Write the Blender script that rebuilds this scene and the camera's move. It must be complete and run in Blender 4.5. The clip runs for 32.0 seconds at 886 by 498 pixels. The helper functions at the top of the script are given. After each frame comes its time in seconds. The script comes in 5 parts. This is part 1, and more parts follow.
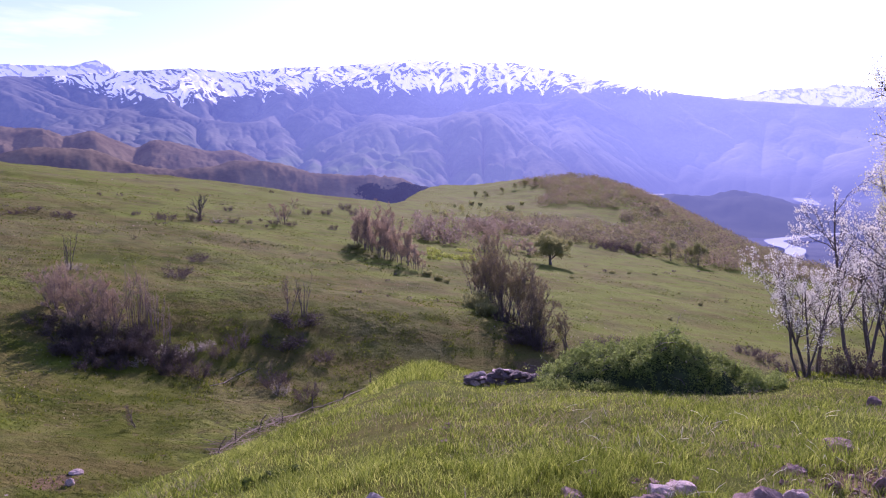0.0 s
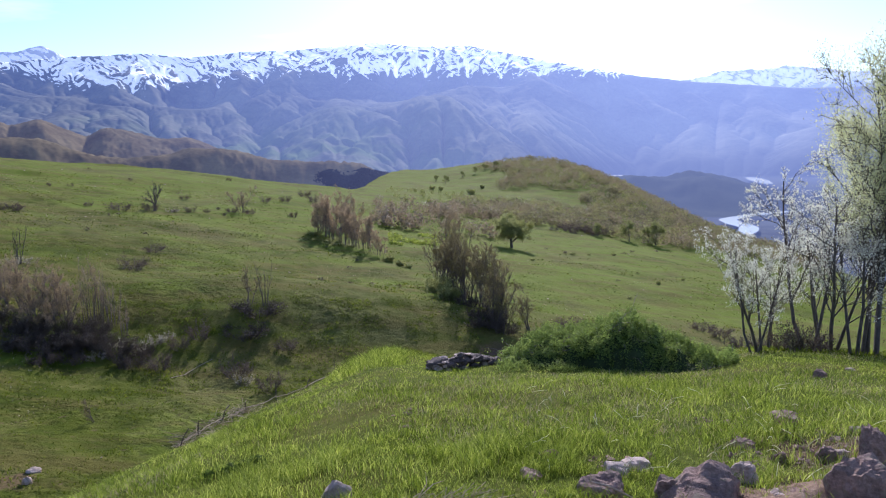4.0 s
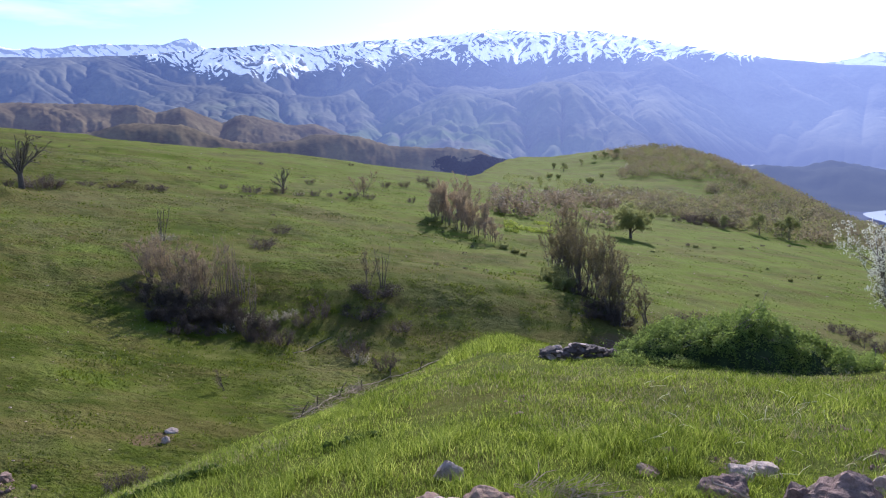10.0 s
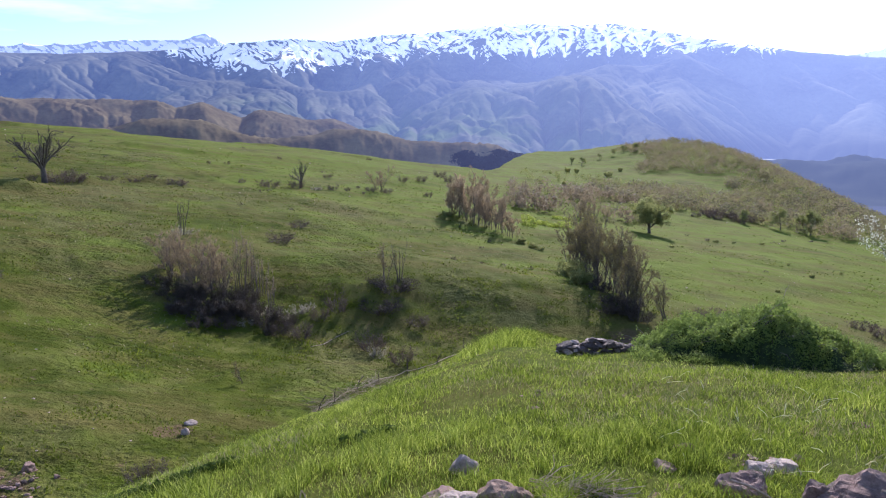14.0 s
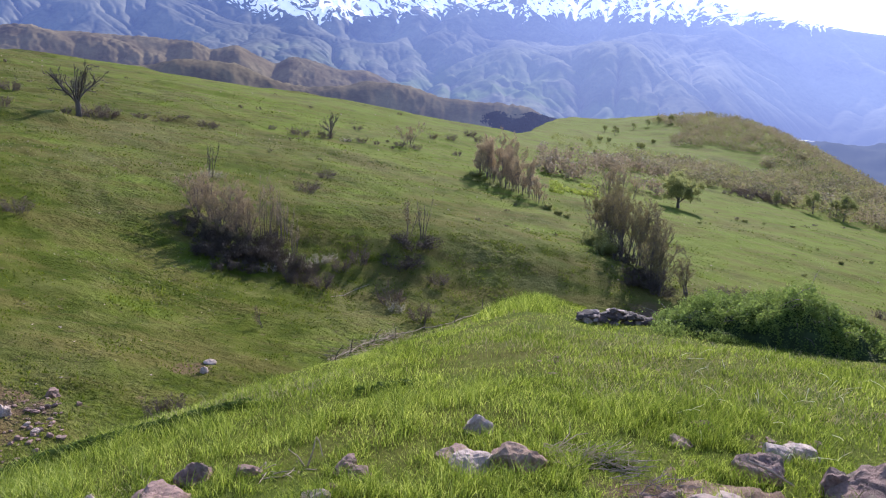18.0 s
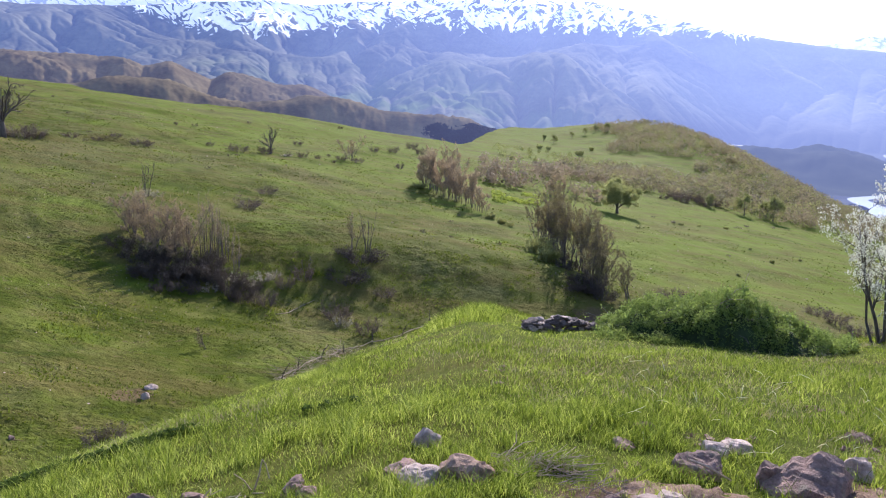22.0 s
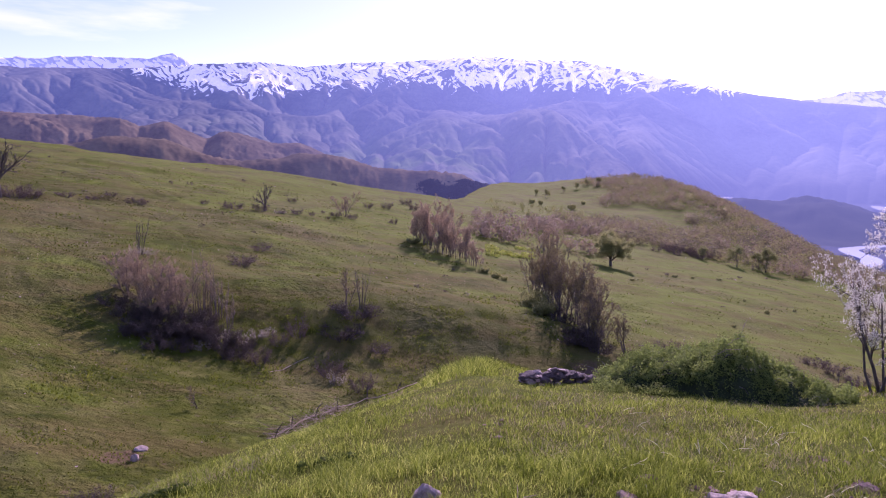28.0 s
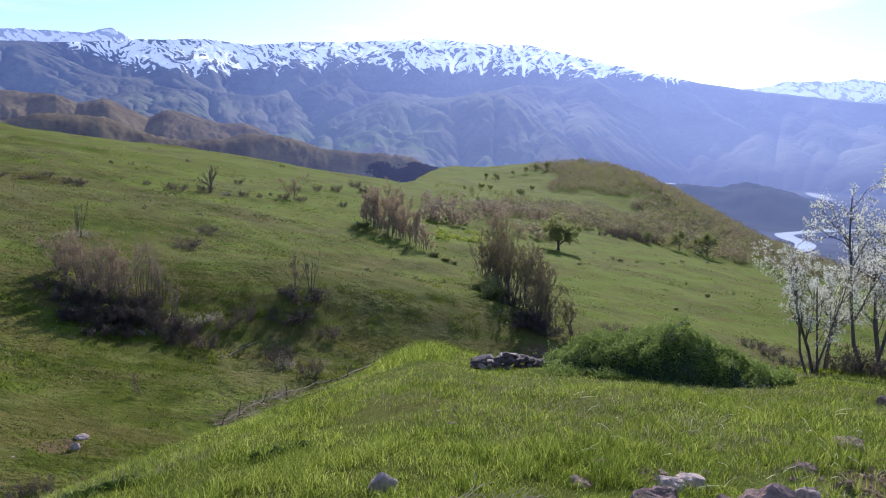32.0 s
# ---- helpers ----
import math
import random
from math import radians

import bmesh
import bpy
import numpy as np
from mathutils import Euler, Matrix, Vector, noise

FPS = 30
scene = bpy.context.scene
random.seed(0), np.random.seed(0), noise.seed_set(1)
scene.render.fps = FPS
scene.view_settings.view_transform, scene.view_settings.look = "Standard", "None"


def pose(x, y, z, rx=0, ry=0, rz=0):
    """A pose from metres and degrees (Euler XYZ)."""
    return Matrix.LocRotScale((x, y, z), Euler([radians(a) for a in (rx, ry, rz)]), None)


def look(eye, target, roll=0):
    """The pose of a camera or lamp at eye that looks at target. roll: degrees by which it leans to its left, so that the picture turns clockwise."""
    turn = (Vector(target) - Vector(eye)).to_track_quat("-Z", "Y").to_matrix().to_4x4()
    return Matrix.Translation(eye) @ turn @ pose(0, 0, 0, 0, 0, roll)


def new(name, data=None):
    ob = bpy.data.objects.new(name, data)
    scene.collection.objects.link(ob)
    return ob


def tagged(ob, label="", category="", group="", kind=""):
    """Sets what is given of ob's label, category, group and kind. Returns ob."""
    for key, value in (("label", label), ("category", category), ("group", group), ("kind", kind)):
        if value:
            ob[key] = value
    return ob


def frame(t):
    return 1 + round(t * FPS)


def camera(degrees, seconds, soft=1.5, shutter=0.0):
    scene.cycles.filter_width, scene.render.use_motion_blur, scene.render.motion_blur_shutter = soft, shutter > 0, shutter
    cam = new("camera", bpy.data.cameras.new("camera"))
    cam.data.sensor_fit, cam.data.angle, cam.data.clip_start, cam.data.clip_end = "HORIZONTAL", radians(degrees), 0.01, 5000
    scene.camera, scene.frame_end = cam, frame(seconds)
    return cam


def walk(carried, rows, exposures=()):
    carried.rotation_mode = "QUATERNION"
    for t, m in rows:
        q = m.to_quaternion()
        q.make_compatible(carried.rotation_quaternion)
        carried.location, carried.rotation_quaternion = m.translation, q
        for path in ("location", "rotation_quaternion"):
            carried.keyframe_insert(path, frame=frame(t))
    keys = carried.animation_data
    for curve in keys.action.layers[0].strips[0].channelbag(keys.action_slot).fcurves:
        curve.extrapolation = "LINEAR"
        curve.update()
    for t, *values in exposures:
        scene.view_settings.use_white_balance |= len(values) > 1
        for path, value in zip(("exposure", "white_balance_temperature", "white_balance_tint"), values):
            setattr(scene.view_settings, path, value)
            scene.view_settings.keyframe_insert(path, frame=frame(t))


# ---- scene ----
EYE_ROWS = (  # seconds, x, y, z of the eye, then yaw to the left, pitch up and roll in degrees
    (0.0, -0.009, 0.034, -0.016, -4.40, -6.36, -0.05),
    (0.5, 0.016, 0.020, -0.006, -6.66, -7.11, -0.11),
    (1.0, 0.028, 0.010, 0.004, -7.84, -7.52, -0.30),
    (1.5, 0.034, 0.003, 0.005, -9.54, -7.72, -0.89),
    (2.0, 0.034, -0.013, 0.016, -10.46, -7.51, -0.67),
    (2.5, 0.031, -0.023, 0.018, -10.70, -7.56, -0.76),
    (3.0, 0.027, -0.024, 0.015, -10.00, -7.53, -1.24),
    (3.5, 0.021, -0.018, 0.015, -8.40, -7.36, -1.53),
    (5.5, 0.037, -0.008, 0.002, -6.15, -9.33, 0.30),
    (6.0, 0.040, -0.008, 0.006, -5.62, -9.03, -0.24),
    (6.5, 0.042, -0.020, 0.009, -6.00, -8.00, -0.21),
    (7.0, 0.041, -0.014, 0.008, -5.37, -8.57, -0.22),
    (7.5, 0.041, -0.015, 0.002, -4.33, -8.40, -0.40),
    (8.0, 0.041, 0.001, -0.004, -3.97, -8.78, -0.50),
    (8.5, 0.025, -0.007, 0.002, -2.89, -8.71, -0.19),
    (9.0, -0.000, -0.000, 0.000, 0.00, -8.00, -0.70),
    (9.5, -0.007, 0.006, -0.009, 2.68, -7.85, -0.85),
    (10.0, 0.002, 0.015, -0.009, 1.94, -8.56, -0.56),
    (10.5, 0.001, 0.011, -0.003, 2.44, -8.88, -0.51),
    (11.0, 0.001, 0.016, -0.003, 2.32, -8.65, -0.53),
    (11.5, -0.005, 0.010, -0.014, 2.44, -9.38, -0.45),
    (12.0, -0.006, -0.002, -0.011, 2.71, -9.05, 0.35),
    (12.5, 0.009, 0.005, -0.015, 3.17, -8.85, 0.03),
    (13.0, 0.019, 0.018, -0.020, 2.82, -10.42, -0.16),
    (13.5, 0.016, 0.019, -0.015, 3.52, -9.74, -0.69),
    (15.5, 0.009, 0.053, -0.016, 2.14, -8.20, -0.01),
    (16.0, 0.019, 0.061, -0.026, 3.20, -9.66, 1.54),
    (16.5, 0.018, 0.075, -0.032, 6.16, -9.49, 0.73),
    (17.0, 0.007, 0.079, -0.039, 5.53, -9.80, 1.87),
    (17.5, -0.013, 0.081, -0.044, 4.64, -11.96, 3.57),
    (18.0, -0.026, 0.090, -0.042, 5.24, -12.32, 3.04),
    (18.5, -0.021, 0.085, -0.041, 5.33, -11.18, 2.71),
    (19.0, -0.023, 0.080, -0.037, 4.95, -11.95, 2.36),
    (19.5, -0.022, 0.083, -0.026, 3.98, -11.69, 2.82),
    (20.0, -0.025, 0.080, -0.033, 2.89, -11.43, 2.62),
    (20.5, -0.022, 0.076, -0.038, 3.00, -12.09, 2.96),
    (21.0, -0.021, 0.068, -0.034, 2.02, -11.63, 2.63),
    (21.5, -0.008, 0.067, -0.030, 2.05, -12.02, 2.21),
    (22.0, 0.000, 0.064, -0.018, 0.75, -11.17, 1.96),
    (22.5, 0.018, 0.053, -0.010, -1.66, -10.85, 1.60),
    (23.0, 0.021, 0.058, -0.006, -1.59, -10.47, 1.11),
    (23.5, 0.022, 0.057, 0.003, -2.51, -10.09, 0.77),
    (24.0, 0.009, 0.061, 0.008, -2.47, -9.13, 1.90),
    (24.5, 0.004, 0.049, 0.011, -1.81, -6.40, 4.98),
    (26.5, 0.015, 0.045, 0.008, -2.67, -5.25, 2.85),
    (27.0, -0.006, 0.051, -0.012, -1.43, -6.08, 2.15),
    (27.5, -0.010, 0.065, -0.014, -0.28, -5.47, 1.21),
    (28.0, -0.019, 0.058, -0.045, 0.39, -6.68, 1.34),
    (28.5, -0.024, 0.059, -0.042, 0.85, -6.73, 1.76),
    (29.0, -0.020, 0.057, -0.049, 1.58, -7.13, 1.52),
    (29.5, -0.011, 0.068, -0.057, 1.03, -6.43, 1.34),
    (30.0, -0.001, 0.065, -0.053, -2.36, -6.48, 1.31),
    (30.5, 0.007, 0.061, -0.009, -6.57, -5.96, 1.53),
    (31.0, -0.002, 0.055, -0.004, -7.68, -6.45, 2.04),
    (31.5, -0.027, 0.062, -0.006, -6.89, -6.35, 2.16),
    (32.0, -0.073, 0.090, -0.017, -3.79, -7.92, 2.10),
)


def eye_pose(x, y, z, yaw, pitch, roll):
    a, b = radians(yaw), radians(pitch)
    ahead = Vector((-math.sin(a) * math.cos(b), math.cos(a) * math.cos(b), math.sin(b)))
    return look((x, y, z), Vector((x, y, z)) + ahead, roll)


cam = camera(64.49, 32.0, soft=1.1)
walk(cam, [(t, eye_pose(*row)) for t, *row in EYE_ROWS], exposures=(
    (0.0, 0.40, 5750, 64), (0.5, 0.34, 5860, 18), (1.0, 0.33, 5790, 18), (6.0, 0.31, 5790, 18), (10.0, 0.36, 5790, 18), (13.0, 0.44, 5800, 18), (17.0, 0.60, 5920, 17),
    (20.0, 0.70, 5980, 18), (22.0, 0.72, 6020, 18), (24.0, 0.52, 5900, 17), (26.5, 0.32, 5900, 24), (27.0, 0.29, 5850, 34), (28.0, 0.26, 5900, 68), (28.6, 0.26, 5900, 62), (29.0, 0.27, 5880, 36),
    (29.9, 0.28, 5880, 18), (31.0, 0.28, 5790, 18), (32.0, 0.24, 5790, 18)))


# ---- daylight ----
SUN_BEARING, SUN_HEIGHT = radians(14), radians(29)
world = bpy.data.worlds.new("sky")
scene.world = world
world.use_nodes = True
wn, wl = world.node_tree.nodes, world.node_tree.links
sky = wn.new("ShaderNodeTexSky")
sky.sky_type = "NISHITA"
sky.sun_disc = False
sky.sun_elevation, sky.sun_rotation = SUN_HEIGHT, SUN_BEARING
sky.altitude, sky.air_density, sky.dust_density, sky.ozone_density = 900, 1.0, 0.7, 3.0
coord = wn.new("ShaderNodeTexCoord")
stretch = wn.new("ShaderNodeMapping")
stretch.inputs["Scale"].default_value = (1.6, 1.6, 9.0)
wisps = wn.new("ShaderNodeTexNoise")
wisps.inputs["Scale"].default_value, wisps.inputs["Detail"].default_value, wisps.inputs["Roughness"].default_value = 1.5, 6, 0.55
cut = wn.new("ShaderNodeValToRGB")
cut.color_ramp.elements[0].position, cut.color_ramp.elements[1].position = 0.55, 0.80
cut.color_ramp.elements[1].color = (0.45, 0.45, 0.45, 1)
cloud = wn.new("ShaderNodeMixRGB")
cloud.inputs["Color2"].default_value = (11.5, 11.7, 12.0, 1)
wl.new(coord.outputs["Generated"], stretch.inputs["Vector"])
wl.new(stretch.outputs["Vector"], wisps.inputs["Vector"])
wl.new(wisps.outputs["Fac"], cut.inputs["Fac"])
wl.new(cut.outputs["Color"], cloud.inputs["Fac"])
wl.new(sky.outputs["Color"], cloud.inputs["Color1"])
wl.new(cloud.outputs["Color"], wn["Background"].inputs["Color"])
wn["Background"].inputs["Strength"].default_value = 0.145
sun = new("sun", bpy.data.lights.new("sun", "SUN"))
sun.data.energy, sun.data.angle, sun.data.color = 4.9, radians(0.6), (1.0, 0.95, 0.86)
way = Vector((math.sin(SUN_BEARING) * math.cos(SUN_HEIGHT), math.cos(SUN_BEARING) * math.cos(SUN_HEIGHT), math.sin(SUN_HEIGHT)))
sun.matrix_world = look(way * 200, (0, 0, 0))

# ---- lie of the land: metres, the eye at the origin, +y the way the camera looks at first ----
def hash01(i, j, k):
    n = (i * 374761393 + j * 668265263 + k * 974711) & 0xFFFFFFFF
    n = ((n ^ (n >> 13)) * 1274126177) & 0xFFFFFFFF
    return ((n ^ (n >> 16)) & 0xFFFF) / 65535.0


def vnoise(x, y, seed=0):
    """Smooth value noise, -1 to 1, over arrays."""
    x, y = np.asarray(x, float), np.asarray(y, float)
    i, j = np.floor(x).astype(np.int64), np.floor(y).astype(np.int64)
    u, v = x - i, y - j
    u, v = u * u * u * (u * (u * 6 - 15) + 10), v * v * v * (v * (v * 6 - 15) + 10)
    a, b = hash01(i, j, seed), hash01(i + 1, j, seed)
    c, d = hash01(i, j + 1, seed), hash01(i + 1, j + 1, seed)
    return 2 * (a + (b - a) * u + (c - a) * v + (a - b - c + d) * u * v) - 1


def fbm(x, y, octaves=4, seed=0, gain=0.5):
    total, amp = 0, 1.0
    for o in range(octaves):
        total = total + amp * vnoise(x * 2**o + 17.3 * o, y * 2**o - 9.1 * o, seed + o)
        amp *= gain
    return total


def ridged(x, y, octaves=4, seed=0, gain=0.5):
    total, amp, weight = 0, 1.0, 1.0
    for o in range(octaves):
        n = 1 - np.abs(vnoise(x * 2**o + 31.7 * o, y * 2**o + 5.2 * o, seed + o))
        total = total + amp * n * n * weight
        weight = np.clip(n * 1.4, 0, 1)
        amp *= gain
    return total


def smooth(a, b, v):
    k = np.clip((v - a) / (b - a), 0, 1)
    return k * k * (3 - 2 * k)


def bump(x, y, cx, cy, sx, sy):
    return np.exp(-0.5 * (((x - cx) / sx) ** 2 + ((y - cy) / sy) ** 2))


FLOOR = -130.0


def height(x, y):
    """The ground's height: the knoll underfoot, the gully, the pasture rising beyond, the round hill, the river plain."""
    x, y = np.asarray(x, float), np.asarray(y, float)
    r = np.hypot(x, y)
    az = np.degrees(np.arctan2(x, y))
    az = np.clip(az, -60, 60) * (1 - smooth(70, 160, np.abs(az)))
    fall = 0.0035 + 0.00049 * np.clip(1.7 - az, 0, None)
    knoll = -1.5 - (0.14 - 0.0008 * np.clip(az - 1.7, 0, 40)) * r - fall * r * r
    knoll = knoll - 0.0011 * r * r * smooth(3, 9, az) * (1 - smooth(26, 34, az))
    knoll = knoll + 0.05 * fbm(x / 1.7, y / 1.7, 3, 5) * smooth(1, 4, r)
    pasture = -12.8 - 0.14 * x + 0.02 * y - 0.018 * np.clip(-x - 60, 0, None)
    pasture = pasture - 1.6 * bump(x, y, -14, 36, 12, 7) + 1.0 * bump(x, y, 6, 50, 12, 8)
    pasture = pasture + 0.9 * bump(x, y, -6, 54, 12, 5) - 1.0 * bump(x, y, -3, 43, 12, 4)
    pasture = pasture + 0.35 * fbm(x / 22, y / 22, 3, 11) * smooth(30, 80, r) + 0.12 * fbm(x / 4, y / 4, 3, 12) + 0.07 * fbm(x / 1.1, y / 1.1, 2, 13) * (1 - smooth(60, 140, r))
    pasture = pasture + 13.4 * bump(x, y, 86, 325, 31, 75) + 7 * bump(x, y, 120, 300, 20, 60) - 0.17 * np.clip(x - 92, 0, None) - 0.09 * np.clip(x - 96, 0, None)
    terrace = 0.7 * smooth(-0.2, 0.4, vnoise(x / 16, y / 26, 4)) * smooth(0.42, 0.58, np.sin(y / 9 + x / 26 + 0.8 * vnoise(x / 25, y / 25, 3)) * 0.5 + 0.5)
    pasture = pasture + terrace * smooth(80, 120, y) * (1 - smooth(190, 240, y)) * smooth(10, -20, x)
    # short turf steps beside the old pollard
    for first, last, far, tall in ((-34, -29, 92.5, 0.5), (-38, -33.5, 84.5, 0.55), (-27.5, -24, 97.0, 0.4)):
        d = r - far - 0.8 * vnoise(az / 1.5, 0 * az, 8)
        pasture = pasture + tall * (smooth(-0.7, 0.7, d) - smooth(0.7, 9, d)) * smooth(first - 1, first + 1, az) * smooth(last + 1, last - 1, az)
    # the trampled bank above the gully, full of clods
    edge = r + 0.7 * vnoise(x / 3.5, y / 3.5, 7) + 0.10 * np.clip(az + 2, 0, 10)
    bank = smooth(-20, -16.5, az) * smooth(9, 3, az)
    pasture = pasture + 0.16 * (2 * smooth(46.5, 50.5, edge) - 1) * smooth(34, 41, r) * smooth(68, 53, r) * bank
    pasture = pasture + 0.11 * np.abs(vnoise(x / 1.5, y / 1.1, 9)) * smooth(52, 50, edge) * smooth(36, 42, r) * bank
    k = 1.2
    h = np.clip(0.5 + 0.5 * (knoll - pasture) / k, 0, 1)
    near = pasture + (knoll - pasture) * h + k * h * (1 - h)
    brow = 178 + 190 * smooth(0, 5, az) - 120 * smooth(23, 31, az) + 90 * smooth(34, 40, az)
    plain = FLOOR + 2.0 * fbm(x / 180, y / 180, 3, 21)
    return near + (plain - near) * smooth(0, 430, r - brow)


def spot(bearing, r, sink=0.0):
    """A place on the ground from its bearing in degrees (right of +y) and its distance."""
    x, y = r * math.sin(radians(bearing)), r * math.cos(radians(bearing))
    return Vector((x, y, float(height(x, y)) - sink))


# ---- materials ----
GLARE = radians(26)


class Nodes:
    """A node material in few words: m.add(type, socket=value or output, ...)."""

    def __init__(self, name):
        self.mat = bpy.data.materials.new(name)
        self.mat.use_nodes = True
        self.tree = self.mat.node_tree
        self.bsdf = self.tree.nodes["Principled BSDF"]
        self.end = self.tree.nodes["Material Output"]

    def put(self, node, key, value):
        socket = node.inputs[key]
        if isinstance(value, bpy.types.NodeSocket):
            self.tree.links.new(value, socket)
        else:
            socket.default_value = value

    def add(self, kind, inputs=(), operation="", blend_type="", attribute_name=""):
        node = self.tree.nodes.new("ShaderNode" + kind)
        if operation:
            node.operation = operation
        if blend_type:
            node.blend_type = blend_type
        if attribute_name:
            node.attribute_name = attribute_name
        for key, value in dict(inputs).items():
            self.put(node, key, value)
        return node

    def noise(self, scale, detail=4, rough=0.55, vector=None, distortion=0.0):
        n = self.add("TexNoise", {"Scale": scale, "Detail": detail, "Roughness": rough, "Distortion": distortion})
        self.put(n, "Vector", vector or self.place())
        return n.outputs["Fac"]

    def place(self):
        return self.add("NewGeometry").outputs["Position"]

    def ramp(self, fac, *stops):
        r = self.add("ValToRGB", {"Fac": fac})
        while len(r.color_ramp.elements) < len(stops):
            r.color_ramp.elements.new(0.5)
        for e, (pos, col) in zip(r.color_ramp.elements, stops):
            e.position, e.color = pos, (*col, 1) if len(col) == 3 else col
        return r.outputs["Color"]

    def mix(self, fac, a, b, blend="MIX"):
        n = self.add("MixRGB", {"Fac": fac}, blend_type=blend)
        for key, v in (("Color1", a), ("Color2", b)):
            self.put(n, key, (*v, 1) if isinstance(v, tuple) and len(v) == 3 else v)
        return n.outputs["Color"]

    def math(self, op, a, b=0.0):
        n = self.add("Math", operation=op)
        self.put(n, 0, a), self.put(n, 1, b)
        return n.outputs[0]

    def surface(self, colour, rough=0.8, bump=None, depth=0.02, metal=0.0, spec=0.3):
        self.put(self.bsdf, "Base Color", (*colour, 1) if isinstance(colour, tuple) and len(colour) == 3 else colour)
        self.put(self.bsdf, "Roughness", rough)
        self.put(self.bsdf, "Metallic", metal)
        self.put(self.bsdf, "Specular IOR Level", spec)
        if bump is not None:
            self.put(self.bsdf, "Normal", self.add("Bump", {"Height": bump, "Distance": depth, "Strength": 0.8}).outputs["Normal"])
        return self

    def see_through(self, colour, part):
        """Leaves and blades let some light through."""
        t = self.add("BsdfTranslucent", {"Color": colour})
        m = self.add("MixShader", {0: part})
        self.tree.links.new(self.bsdf.outputs[0], m.inputs[1])
        self.tree.links.new(t.outputs[0], m.inputs[2])
        self.tree.links.new(m.outputs[0], self.end.inputs["Surface"])
        return self


def leaf_material(name, dark, light, part=0.45, rough=0.6, boost=1.3):
    m = Nodes(name)
    g = m.add("NewGeometry")
    big = m.noise(0.35, 2)
    k = m.math("ADD", m.math("MULTIPLY", g.outputs["Random Per Island"], 0.65), m.math("MULTIPLY", big, 0.35))
    col = m.ramp(k, (0.1, dark), (0.9, light))
    m.surface(col, rough, spec=0.04)
    warm = m.mix(1.0, col, (boost, boost, boost * 0.8), "MULTIPLY")
    return m.see_through(warm, part).mat


def bark_material(name, dark, light, scale=14.0):
    m = Nodes(name)
    v = m.add("Mapping", {"Vector": m.place(), "Scale": (1, 1, 0.25)}).outputs["Vector"]
    n = m.noise(scale, 6, 0.65, v)
    return m.surface(m.ramp(n, (0.3, dark), (0.7, light)), 0.9, n, 0.01).mat


def stone_material(name, dark, light, stain=(0.30, 0.27, 0.18)):
    m = Nodes(name)
    shift = m.add("ObjectInfo").outputs["Random"]
    at = m.add("VectorMath", {0: m.add("TexCoord").outputs["Object"], 1: (0, 0, 0)}, operation="ADD")
    both = m.add("CombineXYZ", {"X": m.math("MULTIPLY", shift, 40.0), "Y": m.math("MULTIPLY", shift, 17.0)})
    m.put(at, 1, both.outputs[0])
    p = at.outputs[0]
    fine, broad = m.noise(38, 8, 0.7, p), m.noise(6, 4, 0.6, p)
    col = m.ramp(m.math("ADD", m.math("MULTIPLY", fine, 0.6), m.math("MULTIPLY", broad, 0.4)), (0.32, dark), (0.66, light))
    lichen = m.ramp(m.noise(11, 5, 0.6, p), (0.56, (0, 0, 0)), (0.66, (1, 1, 1)))
    col = m.mix(m.math("MULTIPLY", lichen, 0.45), col, stain)
    col = m.mix(0.25, col, m.ramp(shift, (0.0, (0.5, 0.42, 0.4)), (1.0, (0.95, 0.9, 0.85))), "MULTIPLY")
    h = m.math("ADD", fine, m.math("MULTIPLY", broad, 2.0))
    return m.surface(col, 0.85, h, 0.02).mat


